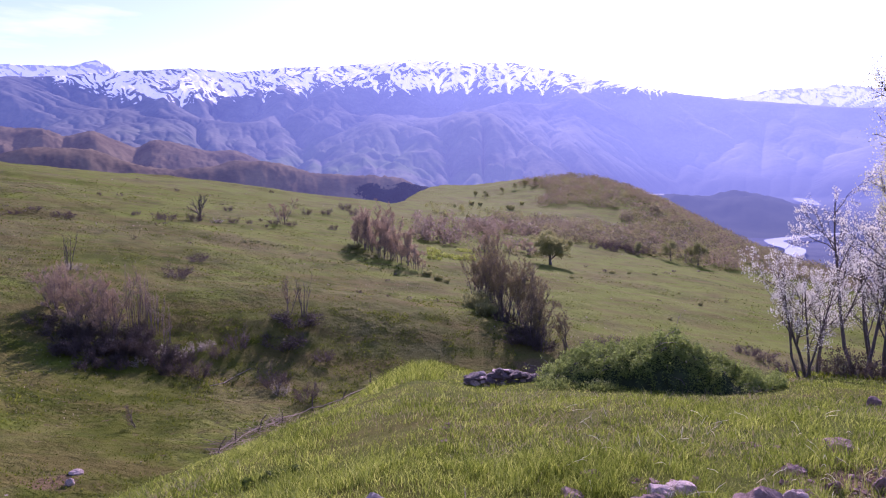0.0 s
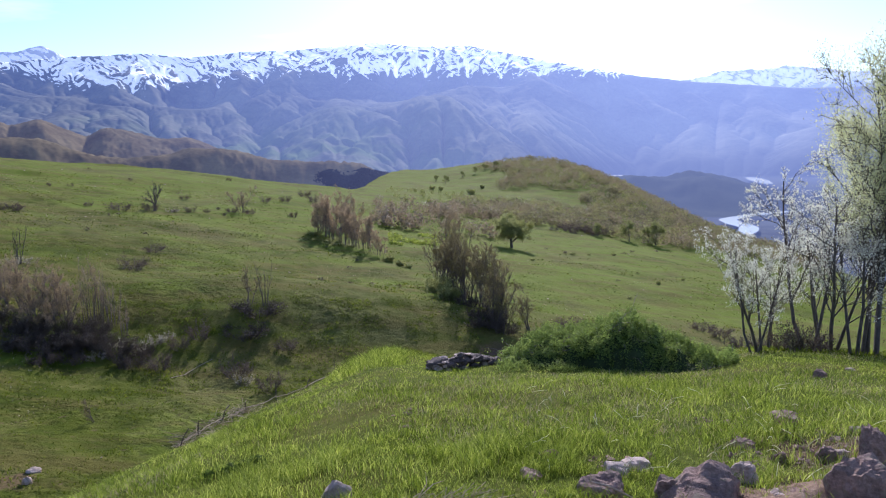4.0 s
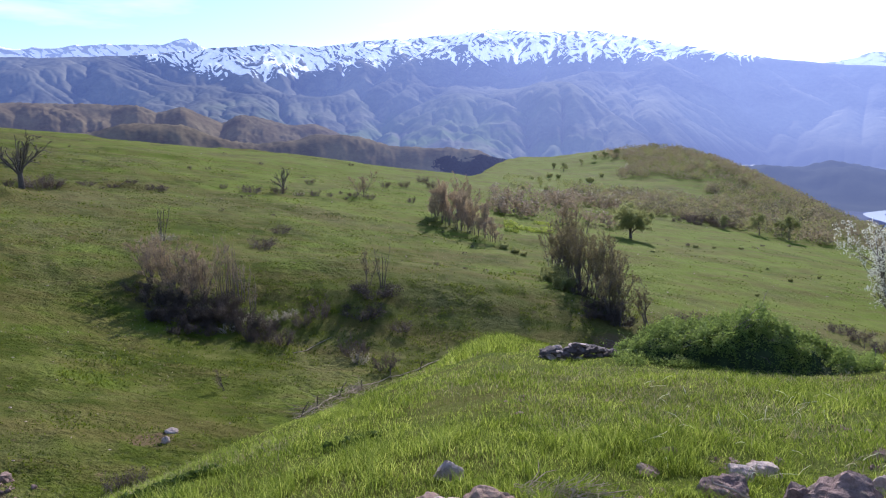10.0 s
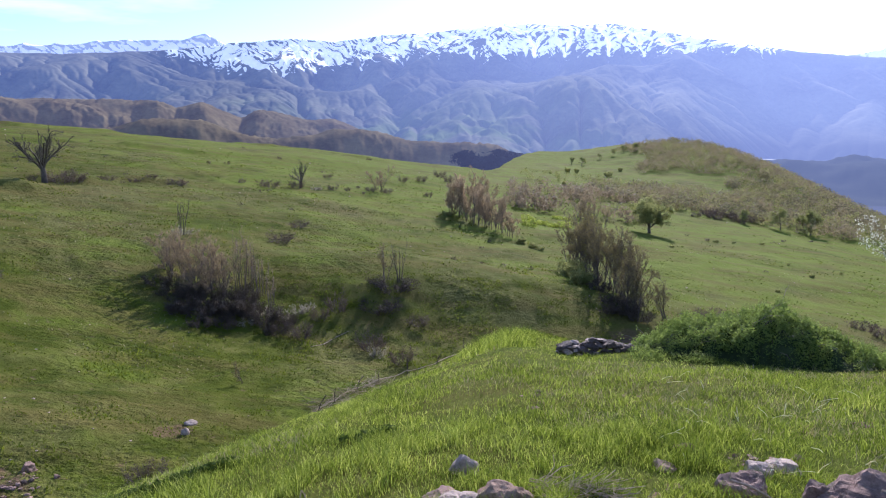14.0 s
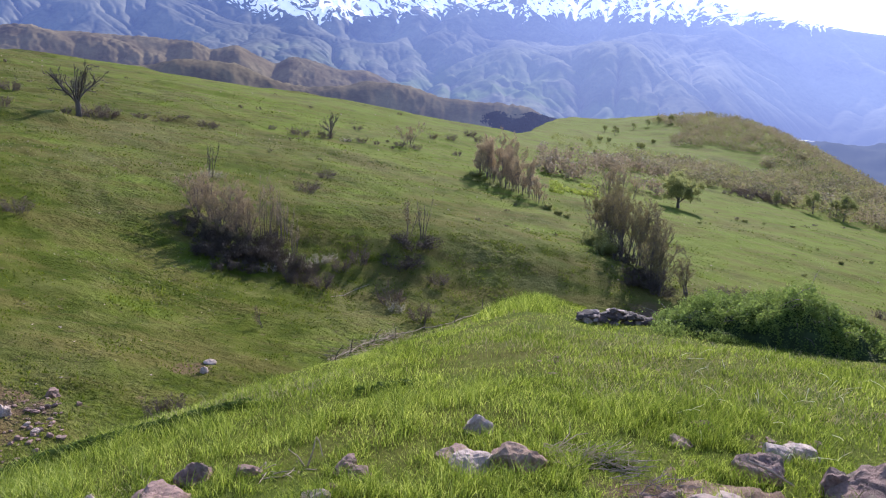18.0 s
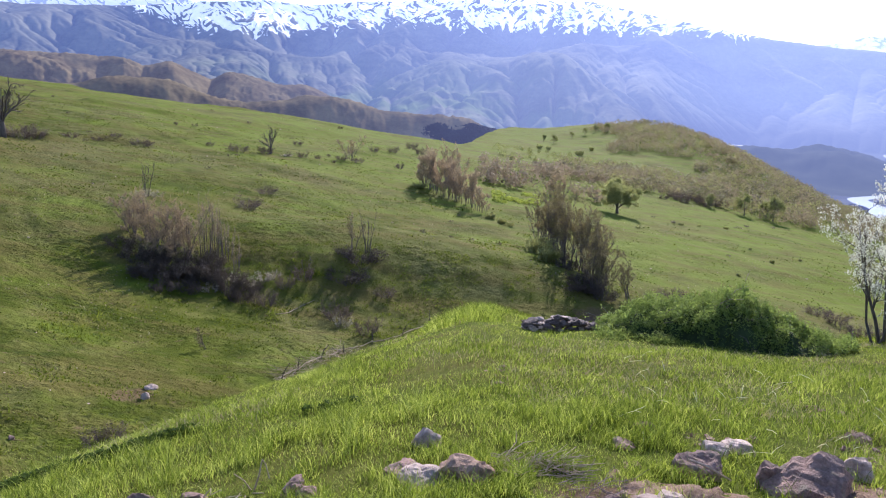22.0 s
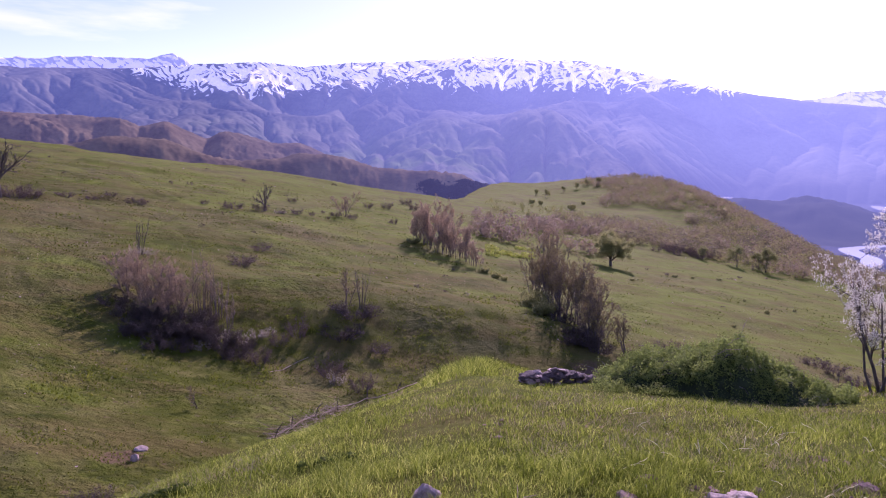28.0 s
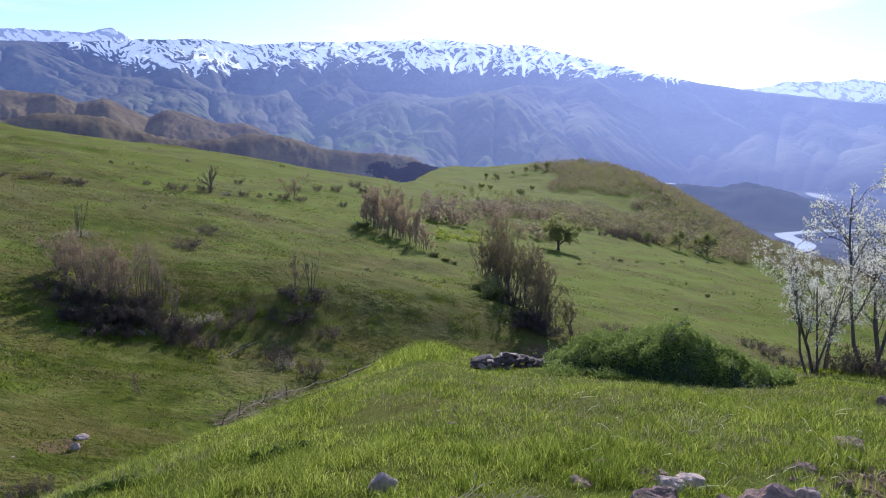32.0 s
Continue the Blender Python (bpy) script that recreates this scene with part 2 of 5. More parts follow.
def ground_material():
    m = Nodes("pasture_turf")
    p = m.place()
    xyz = m.add("SeparateXYZ", {"Vector": p})
    broad, mid, fine = m.noise(0.045, 5, 0.6, p), m.noise(0.55, 5, 0.62, p), m.noise(9.0, 6, 0.7, p)
    green = m.ramp(mid, (0.25, (0.040, 0.056, 0.006)), (0.55, (0.078, 0.095, 0.010)), (0.8, (0.120, 0.138, 0.016)))
    dry = m.ramp(fine, (0.3, (0.13, 0.11, 0.045)), (0.7, (0.23, 0.20, 0.085)))
    where = m.math("ADD", m.math("MULTIPLY", broad, 0.65), m.math("MULTIPLY", mid, 0.35))
    col = m.mix(m.ramp(where, (0.44, (0, 0, 0)), (0.62, (0.7, 0.7, 0.7))), green, dry)
    # greener towards the upper pasture and the meadow, drier on the near slopes
    upper = m.ramp(m.math("DIVIDE", m.math("ADD", xyz.outputs[1], m.math("MULTIPLY", xyz.outputs[0], 0.8)), 130.0), (0.40, (0, 0, 0)), (0.72, (0.6, 0.6, 0.6)))
    lush = m.ramp(m.math("ADD", m.noise(0.11, 4, 0.6, p), m.math("MULTIPLY", upper, 0.35)), (0.52, (0, 0, 0)), (0.70, (1, 1, 1)))
    col = m.mix(m.math("MULTIPLY", lush, 0.7), col, (0.152, 0.195, 0.024))
    rough_ground = m.ramp(m.noise(0.10, 3, 0.55, p), (0.42, (0.12, 0.12, 0.12)), (0.60, (1, 1, 1)))
    hummock = m.math("ADD", m.math("MULTIPLY", m.math("SUBTRACT", m.noise(2.3, 4, 0.6, p), 0.5), rough_ground), 0.5)
    # dark specks in the bump's hollows: shade between hummocks put into the colour
    hollow_shade = m.ramp(hummock, (0.51, (0, 0, 0)), (0.63, (1, 1, 1)))
    col = m.mix(m.math("MULTIPLY", hollow_shade, m.math("SUBTRACT", 0.5, m.math("MULTIPLY", upper, 0.4))), col, (0.055, 0.062, 0.022))
    near = m.ramp(m.math("DIVIDE", m.add("VectorMath", {0: p}, operation="LENGTH").outputs["Value"], 40.0), (0.30, (0.85, 0.85, 0.85)), (0.50, (0, 0, 0)))
    col = m.mix(near, col, m.ramp(fine, (0.3, (0.060, 0.077, 0.012)), (0.7, (0.130, 0.150, 0.026))))
    # trodden earth among the stones and in the cut bank
    soil = m.ramp(fine, (0.3, (0.085, 0.05, 0.032)), (0.7, (0.20, 0.135, 0.09)))
    bare = 0.0
    for cx, cy, rad in ((2.6, 3.5, 1.1), (1.0, 3.4, 0.7), (3.9, 4.4, 1.1), (-15.6, 18.6, 2.4), (-12.2, 25.2, 1.2), (9.6, 45.0, 1.6)):
        d = m.add("VectorMath", {0: m.add("CombineXYZ", {"X": xyz.outputs[0], "Y": xyz.outputs[1]}).outputs[0], 1: (cx, cy, 0)}, operation="DISTANCE").outputs["Value"]
        near = m.math("SUBTRACT", 1.0, m.math("DIVIDE", d, rad))
        bare = m.math("MAXIMUM", bare, near)
    bare = m.ramp(m.math("ADD", bare, m.math("MULTIPLY", m.math("SUBTRACT", m.noise(1.6, 5, 0.65, p), 0.5), 2.2)), (0.25, (0, 0, 0)), (0.55, (1, 1, 1)))
    col = m.mix(bare, col, soil)
    # trampled olive and brown bands along the slope
    band = m.noise(0.35, 4, 0.6, m.add("Mapping", {"Vector": p, "Scale": (0.35, 1.3, 1.0)}).outputs["Vector"])
    col = m.mix(m.math("MULTIPLY", m.ramp(band, (0.46, (0, 0, 0)), (0.62, (1, 1, 1))), 0.6), col, (0.135, 0.108, 0.034))
    # the plain far below: fields and scrub, with blue haze emitted more with distance
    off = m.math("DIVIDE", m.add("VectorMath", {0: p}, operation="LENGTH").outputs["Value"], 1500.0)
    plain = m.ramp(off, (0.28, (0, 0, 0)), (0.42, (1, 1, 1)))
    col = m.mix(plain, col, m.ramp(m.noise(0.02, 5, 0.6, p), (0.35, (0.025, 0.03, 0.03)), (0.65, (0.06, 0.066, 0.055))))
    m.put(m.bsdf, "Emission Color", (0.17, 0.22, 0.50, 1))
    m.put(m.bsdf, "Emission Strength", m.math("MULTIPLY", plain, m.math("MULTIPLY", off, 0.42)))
    relief = m.math("ADD", m.math("MULTIPLY", fine, 0.5), m.math("ADD", m.math("MULTIPLY", hummock, -3.2), m.math("MULTIPLY", mid, 1.6)))
    relief = m.math("MULTIPLY", relief, m.math("SUBTRACT", 1.0, m.math("MULTIPLY", upper, 0.8)))
    return m.surface(col, 0.95, relief, 0.17, spec=0.03).mat


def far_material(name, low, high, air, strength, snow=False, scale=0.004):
    """Land kilometres off: woods, fields and snow, with haze put in as emission."""
    m = Nodes(name)
    p = m.place()
    broad, fine = m.noise(scale, 6, 0.6, p), m.noise(scale * 9, 6, 0.65, p)
    k = m.math("ADD", m.math("MULTIPLY", broad, 0.7), m.math("MULTIPLY", fine, 0.3))
    col = m.ramp(k, (0.36, low), (0.64, high))
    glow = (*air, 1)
    if snow:
        z = m.add("SeparateXYZ", {"Vector": p}).outputs[2]
        meadow = m.ramp(m.noise(0.0035, 5, 0.6, p), (0.44, (0, 0, 0)), (0.60, (1, 1, 1)))
        lowland = m.ramp(m.math("DIVIDE", z, 260.0), (0.0, (1, 1, 1)), (1.0, (0, 0, 0)))
        west = m.ramp(m.math("DIVIDE", m.add("SeparateXYZ", {"Vector": p}).outputs[0], 1200.0), (0.15, (1, 1, 1)), (0.5, (0, 0, 0)))
        col = m.mix(m.math("MULTIPLY", meadow, m.math("MULTIPLY", lowland, west)), col, (0.14, 0.172, 0.085))
        woods = m.ramp(m.math("DIVIDE", m.add("SeparateXYZ", {"Vector": p}).outputs[0], 1200.0), (0.42, (0, 0, 0)), (0.55, (1, 1, 1)))
        below = m.ramp(m.math("DIVIDE", m.math("ADD", z, 140.0), 260.0), (0.35, (1, 1, 1)), (0.75, (0, 0, 0)))
        col = m.mix(m.math("MULTIPLY", woods, m.math("MULTIPLY", below, 0.85)), col, (0.035, 0.042, 0.04))
        mask = m.add("Attribute", attribute_name="snow").outputs["Fac"]
        patch = m.math("ADD", mask, m.math("MULTIPLY", m.math("SUBTRACT", m.noise(0.045, 4, 0.6, p, 0.3), 0.5), 0.45))
        lie = m.ramp(patch, (0.44, (0, 0, 0)), (0.56, (1, 1, 1)))
        col = m.mix(lie, col, (0.95, 0.96, 0.98))
    m.surface(col, 1.0, spec=0.0)
    # emitted haze, stronger with distance and towards the bearing of the glare
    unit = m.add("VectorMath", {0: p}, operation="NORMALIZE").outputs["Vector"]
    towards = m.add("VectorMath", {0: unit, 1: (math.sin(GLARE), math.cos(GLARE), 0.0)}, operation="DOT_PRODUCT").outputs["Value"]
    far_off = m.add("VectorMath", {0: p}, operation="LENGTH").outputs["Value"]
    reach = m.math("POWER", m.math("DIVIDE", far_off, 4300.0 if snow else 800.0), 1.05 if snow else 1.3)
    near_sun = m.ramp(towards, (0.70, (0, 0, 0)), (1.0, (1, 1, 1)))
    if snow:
        # snow emits a whiter glow, standing in for its brightness in sunlight
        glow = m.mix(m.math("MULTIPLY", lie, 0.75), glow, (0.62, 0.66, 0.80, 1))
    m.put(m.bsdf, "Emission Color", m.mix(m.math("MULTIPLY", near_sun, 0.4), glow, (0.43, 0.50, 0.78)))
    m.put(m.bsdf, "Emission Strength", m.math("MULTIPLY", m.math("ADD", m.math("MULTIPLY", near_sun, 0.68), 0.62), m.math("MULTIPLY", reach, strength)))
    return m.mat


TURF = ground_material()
# the third colour is the haze that each material emits
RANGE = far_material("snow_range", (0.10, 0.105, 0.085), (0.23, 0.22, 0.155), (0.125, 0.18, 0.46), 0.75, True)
# blue haze is in the peaks' base colours too
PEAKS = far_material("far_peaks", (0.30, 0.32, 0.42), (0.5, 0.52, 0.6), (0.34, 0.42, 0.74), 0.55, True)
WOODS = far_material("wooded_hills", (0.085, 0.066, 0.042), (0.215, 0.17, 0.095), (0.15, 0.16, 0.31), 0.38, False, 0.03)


def blade_material(name, dark, mid, light):
    m = Nodes(name)
    g = m.add("NewGeometry")
    patch = m.noise(0.8, 4, 0.6)
    k = m.math("ADD", m.math("MULTIPLY", g.outputs["Random Per Island"], 0.7), m.math("MULTIPLY", m.math("SUBTRACT", patch, 0.3), 0.75))
    col = m.ramp(k, (0.12, dark), (0.6, mid), (0.98, light))
    m.surface(col, 0.6, spec=0.15)
    return m.see_through(m.mix(1.0, col, (1.25, 1.25, 0.9), "MULTIPLY"), 0.5).mat


GRASS = blade_material("grass_blades", (0.050, 0.074, 0.011), (0.225, 0.285, 0.040), (0.60, 0.62, 0.20))
TURFGRASS = blade_material("pasture_blades", (0.045, 0.062, 0.008), (0.115, 0.145, 0.018), (0.24, 0.262, 0.048))
STRAW = leaf_material("dry_straw", (0.255, 0.212, 0.111), (0.468, 0.408, 0.255), 0.25)
BARK = bark_material("grey_bark", (0.05, 0.04, 0.035), (0.17, 0.14, 0.12))
TWIG = bark_material("pinkish_twigs", (0.130, 0.095, 0.095), (0.286, 0.216, 0.208))
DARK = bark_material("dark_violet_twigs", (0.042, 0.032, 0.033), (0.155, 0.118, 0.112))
PALELEAF = leaf_material("pale_olive_leaves", (0.40, 0.42, 0.25), (0.62, 0.62, 0.45), 0.6)
FLECK = leaf_material("pale_blossom_flecks", (0.33, 0.29, 0.23), (0.55, 0.50, 0.42), 0.4)
RUST = leaf_material("rust_buds", (0.282, 0.202, 0.144), (0.515, 0.395, 0.282), 0.45)
# undergrowth brown, darkened further for the shade it stands in
SHADE = leaf_material("shaded_undergrowth_leaves", (0.045, 0.035, 0.030), (0.145, 0.112, 0.092), 0.18)
BUD = leaf_material("beige_buds", (0.22, 0.155, 0.105), (0.46, 0.355, 0.24), 0.45)
LEAF = leaf_material("fresh_leaves", (0.15, 0.16, 0.065), (0.30, 0.31, 0.13), 0.5)
MEADOWLEAF = leaf_material("meadow_tree_leaves", (0.20, 0.21, 0.09), (0.38, 0.38, 0.17), 0.55)
TIPS = leaf_material("brown_young_tips", (0.13, 0.105, 0.062), (0.30, 0.245, 0.12), 0.4)
BRAMBLE = leaf_material("bramble_leaves", (0.122, 0.165, 0.043), (0.286, 0.358, 0.100), 0.5)
BLOSSOM = leaf_material("white_blossom", (0.74, 0.72, 0.70), (0.93, 0.91, 0.88), 0.5, boost=1.0)
STEM = bark_material("grey_violet_stems", (0.068, 0.051, 0.053), (0.195, 0.150, 0.143))
GREYBUSH = leaf_material("grey_violet_twig_tips", (0.080, 0.060, 0.049), (0.192, 0.143, 0.114), 0.25)
FOOTWOOD = leaf_material("pinkish_grey_twigs", (0.22, 0.165, 0.125), (0.32, 0.25, 0.195), 0.4)
HILLSCRUB = leaf_material("hill_scrub_twigs", (0.185, 0.145, 0.105), (0.285, 0.232, 0.165), 0.45)
HILLOLIVE = leaf_material("hill_scrub_leaves", (0.18, 0.17, 0.085), (0.30, 0.28, 0.13), 0.45)
DARKWOOD = leaf_material("far_wood_crowns", (0.125, 0.105, 0.075), (0.18, 0.155, 0.105), 0.35)
ROCK = stone_material("grey_violet_rock", (0.095, 0.058, 0.050), (0.47, 0.30, 0.245))
PALE = stone_material("pale_limestone", (0.30, 0.205, 0.17), (0.72, 0.56, 0.48), (0.42, 0.34, 0.26))
WATER = Nodes("river_water").surface((0.55, 0.58, 0.62), 0.22, spec=0.6).mat


# ---- meshes ----
def mesh_of(name, verts, faces, material, flat=False):
    verts, faces = np.asarray(verts, np.float32), np.asarray(faces, np.int32)
    me = bpy.data.meshes.new(name)
    me.vertices.add(len(verts))
    me.vertices.foreach_set("co", verts.ravel())
    n, k = faces.shape
    me.loops.add(n * k)
    me.loops.foreach_set("vertex_index", faces.ravel())
    me.polygons.add(n)
    me.polygons.foreach_set("loop_start", np.arange(0, n * k, k, dtype=np.int32))
    me.polygons.foreach_set("use_smooth", np.full(n, not flat))
    me.update(calc_edges=True)
    me.materials.append(material)
    return me


def grid_faces(rows, cols):
    i = np.arange(rows - 1)[:, None] * cols + np.arange(cols - 1)[None]
    return np.stack([i, i + 1, i + 1 + cols, i + cols], -1).reshape(-1, 4)


def polar_sheet(name, bearings, radii, heights, material):
    """A sheet over bearings and radii; heights(x, y) gives z."""
    a, r = np.meshgrid(np.radians(bearings), radii)
    x, y = r * np.sin(a), r * np.cos(a)
    z = heights(x, y)
    verts = np.stack([x, y, z], -1).reshape(-1, 3)
    faces = grid_faces(len(radii), len(bearings))[:, ::-1]
    return new(name, mesh_of(name, verts, faces, material)), x, y, z


def part(name, me, parent, label=""):
    ob = new(name, me)
    ob.parent = parent
    return tagged(ob, label) if label else ob


def thing(name, at, label, category, group="", turn=0.0, size=1.0):
    ob = new(name)
    ob.matrix_world = Matrix.Translation(at) @ Matrix.Rotation(turn, 4, "Z") @ Matrix.Scale(size, 4)
    return tagged(ob, label, category, group)


# ---- ground and distance ----
fine = np.arange(-50, 50.01, 0.22)
coarse = np.linspace(50, 310, 66)[1:]
radii = np.concatenate([[0.002, 0.6], np.geomspace(1.2, 60, 330), np.geomspace(60, 420, 190)[1:], np.geomspace(420, 4900, 60)[1:]])
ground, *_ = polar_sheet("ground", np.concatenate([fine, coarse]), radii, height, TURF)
tagged(ground, "green and ochre hill pasture falling to a river plain", "ground", kind="structure")


def crest(bearing, bearings, angles):
    return np.interp(bearing, bearings, angles)


def blur(z, n):
    """A soft mean over about n cells each way."""
    for axis in (0, 1):
        for _ in range(2):
            pad = [(0, 0), (0, 0)]
            pad[axis] = (n + 1, n)
            c = np.cumsum(np.pad(z, pad, mode="edge"), axis=axis)
            z = (np.take(c, range(2 * n + 1, c.shape[axis]), axis) - np.take(c, range(0, c.shape[axis] - 2 * n - 1), axis)) / (2 * n + 1)
    return z


def erode(z, wide, deep, uplift, still, steps, rate, soften):
    """Running water on a grid: streams cut valleys, slopes creep. still marks the cells of fixed height."""
    rows, cols = z.shape
    here = np.arange(rows * cols).reshape(rows, cols)
    ways = [(i, j) for i in (-1, 0, 1) for j in (-1, 0, 1) if i or j]
    hold = still.ravel()
    for _ in range(steps):
        z = z + uplift
        steep, to, span = np.zeros_like(z), here.copy(), np.ones_like(z)
        for i, j in ways:
            d = math.hypot(i * deep, j * wide)
            own = (slice(max(-i, 0), rows - max(i, 0)), slice(max(-j, 0), cols - max(j, 0)))
            other = (slice(max(i, 0), rows + min(i, 0)), slice(max(j, 0), cols + min(j, 0)))
            fall = (z[own] - z[other]) / d
            better = fall > steep[own]
            steep[own] = np.where(better, fall, steep[own])
            to[own] = np.where(better, here[other], to[own])
            span[own] = np.where(better, d, span[own])
        order = np.argsort(z.ravel(), kind="stable").tolist()
        goal = to.ravel().tolist()
        water = [wide * deep] * (rows * cols)
        for i in reversed(order):
            if goal[i] != i:
                water[goal[i]] += water[i]
        cut = (np.where(hold, 0.0, rate * np.array(water) ** 0.45) / span.ravel()).tolist()
        level = z.ravel().tolist()
        for i in order:
            k = cut[i]
            if k and goal[i] != i:
                level[i] = (level[i] + k * level[goal[i]]) / (1 + k)
        z = np.array(level).reshape(rows, cols)
        z = z + soften * np.where(still, 0, blur(z, 1) - z)
    return z


def finer(z):
    """The same grid with twice the cells."""
    for axis in (0, 1):
        n = z.shape[axis]
        a = np.take(z, range(n), axis)
        mid = (np.take(z, range(n - 1), axis) + np.take(z, range(1, n), axis)) / 2
        shape = list(z.shape)
        shape[axis] = 2 * n - 1
        out = np.zeros(shape)
        even, odd = [slice(None)] * 2, [slice(None)] * 2
        even[axis], odd[axis] = slice(0, None, 2), slice(1, None, 2)
        out[tuple(even)], out[tuple(odd)] = a, mid
        z = out
    return z


def sampled(z, az0, az1, r0, r1, x, y):
    """Heights of a polar grid at places in the plan."""
    rows, cols = z.shape
    r, az = np.hypot(x, y), np.degrees(np.arctan2(x, y))
    i, j = np.clip((r - r0) / (r1 - r0), 0, 1) * (rows - 1.001), np.clip((az - az0) / (az1 - az0), 0, 1) * (cols - 1.001)
    a, b = i.astype(int), j.astype(int)
    u, v = i - a, j - b
    return (z[a, b] * (1 - v) + z[a, b + 1] * v) * (1 - u) + (z[a + 1, b] * (1 - v) + z[a + 1, b + 1] * v) * u


def wood_envelope(x, y):
    r, az = np.hypot(x, y), np.degrees(np.arctan2(x, y))
    back = 900 * np.tan(np.radians(crest(az, (-60, -35, -30, -26.5, -25, -23.7, -21.8, -20.5, -19, -17.9, -16, -14, -12, -9.4, -2, 2, 8, 20), (2.7, 2.6, 2.3, 2.3, 2.5, 2.3, 2.5, 2.0, 1.55, 1.75, 1.5, 1.15, 0.85, 0.1, -1.7, -2.6, -4.5, -8))))
    front = 600 * np.tan(np.radians(crest(az, (-60, -30, -21, -16.6, -13.6, -11.8, -10, -7.8, -5.5, -3.3, 1, 3.7, 6, 10, 20), (0.2, 0.6, 0.4, 0.0, 0.1, 0.35, 0.1, -0.4, -1.0, -1.2, -1.3, -2.0, -3.0, -5, -9))))
    zb = FLOOR + (back - FLOOR) * np.exp(-0.5 * ((r - 900) / 170) ** 2)
    zf = FLOOR + (front - FLOOR) * np.exp(-0.5 * ((r - 600) / 95) ** 2)
    return np.maximum(zb, zf) - 15 * smooth(10, 20, az)


aa, ra = np.meshgrid(np.radians(np.linspace(-60, 20, 241)), np.linspace(430, 1150, 121))
xa, ya = ra * np.sin(aa), ra * np.cos(aa)
before = wood_envelope(xa, ya)
carved = erode(before + 3.0 * fbm(xa / 60, ya / 60, 3, 40), 4.4, 6.0, 0.0, before < FLOOR + 8, 14, 0.017, 0.12)
# the streams' work, with the long crests held at their height
WOODLAND = np.where(before > FLOOR + 8, before - 2.4 * np.clip(blur(before, 3) - carved, -4, 22) + 1.0, before)


def wood_hills(x, y):
    return sampled(WOODLAND, -60, 20, 430, 1150, np.asarray(x, float), np.asarray(y, float))


def canopy(x, y):
    """The tops of the trees over the land: rounded crowns of uneven size."""
    crown_ = 3.0 * (1 - np.abs(vnoise(x / 7, y / 9, 44))) + 1.6 * (1 - np.abs(vnoise(x / 3.3, y / 4, 45)))
    return wood_hills(x, y) + crown_ * (0.6 + 0.4 * vnoise(x / 40, y / 40, 46))


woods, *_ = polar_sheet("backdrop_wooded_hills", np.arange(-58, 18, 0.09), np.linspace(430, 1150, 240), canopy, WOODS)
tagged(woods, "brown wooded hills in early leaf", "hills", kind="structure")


# the snow range: raised land, cut by streams from its foot to the crest
AZ0, AZ1, R0, R1 = -44.0, 48.0, 2100.0, 4400.0


def plain_level(r):
    return FLOOR - 6 + 0.0155 * np.clip(np.asarray(r, float) - 1500, 0, 1650)


def range_land():
    az, r = np.meshgrid(np.linspace(AZ0, AZ1, 277), np.linspace(R0, R1, 106))
    foot = 2300 + 150 * vnoise(az / 6, 0 * az, 50) + 900 * smooth(13, 22, az)
    p = np.clip((r - foot) / (4400 - foot), 0, 1)
    still = p <= 0
    z = np.where(still, 0, 420 * p ** 1.3 + 60 * fbm(az / 4, r / 260, 4, 52) * p + 8 * p)
    lift = np.where(still, 0, 2.2 + 6.5 * p ** 1.2) * (1 + 0.25 * vnoise(az / 7, r / 600, 51))
    z = erode(z, 19.0, 21.9, lift, still, 60, 0.028, 0.06)
    for _ in range(1):
        z, lift, still = finer(z), finer(lift), finer(still * 1.0) > 0.6
        z = erode(z + np.where(still, 0, 5 * fbm(finer(az) * 2, finer(r) / 50, 3, 57)), 9.5, 11.0, lift * 0.5, still, 16, 0.028, 0.05)
    az, r = finer(az), finer(r)
    bare = az[0]
    top = crest(bare, (-60, -31, -24, -20, -15, -11.5, -8, -4, 0, 2.3, 6, 9.8, 15.7, 22.2, 26, 34, 60), (5.2, 5.85, 6.35, 6.9, 7.4, 7.2, 7.7, 7.9, 8.3, 8.5, 8.2, 8.2, 7.0, 5.7, 5.1, 4.2, 3.5))
    z = z / blur(np.repeat(z.max(0)[None], 3, 0), 14)[1] * (4400 * np.tan(np.radians(top)) - FLOOR)
    for _ in range(4):
        seen = np.degrees(np.arctan2(z + FLOOR, r)).max(0)
        off = blur(np.repeat((top - seen)[None], 3, 0), 6)[1]
        z = z * (1 + (4300 * np.radians(off)) / (4300 * np.tan(np.radians(top)) - FLOOR))
    z = z + (blur(z, 4) - z) * 0.6 * smooth(12, 22, az)
    full = 4400 * np.tan(np.radians(top)) - FLOOR
    z = np.maximum(z, 0) ** 1.15 / full ** 0.15 + plain_level(r)
    # small farmed hills along the foot, west of the river
    hills = 1 - np.abs(vnoise(az / 3.2 + 0.4 * vnoise(az / 2, r / 160, 58), r / 210, 55)) + 0.5 * (1 - np.abs(vnoise(az / 1.3, r / 90, 56))) - 0.85
    low = smooth(2250, 2420, r) * smooth(3350, 2800, r) * smooth(19, 9, az)
    return z + 22 * hills * low


RANGELAND = range_land()


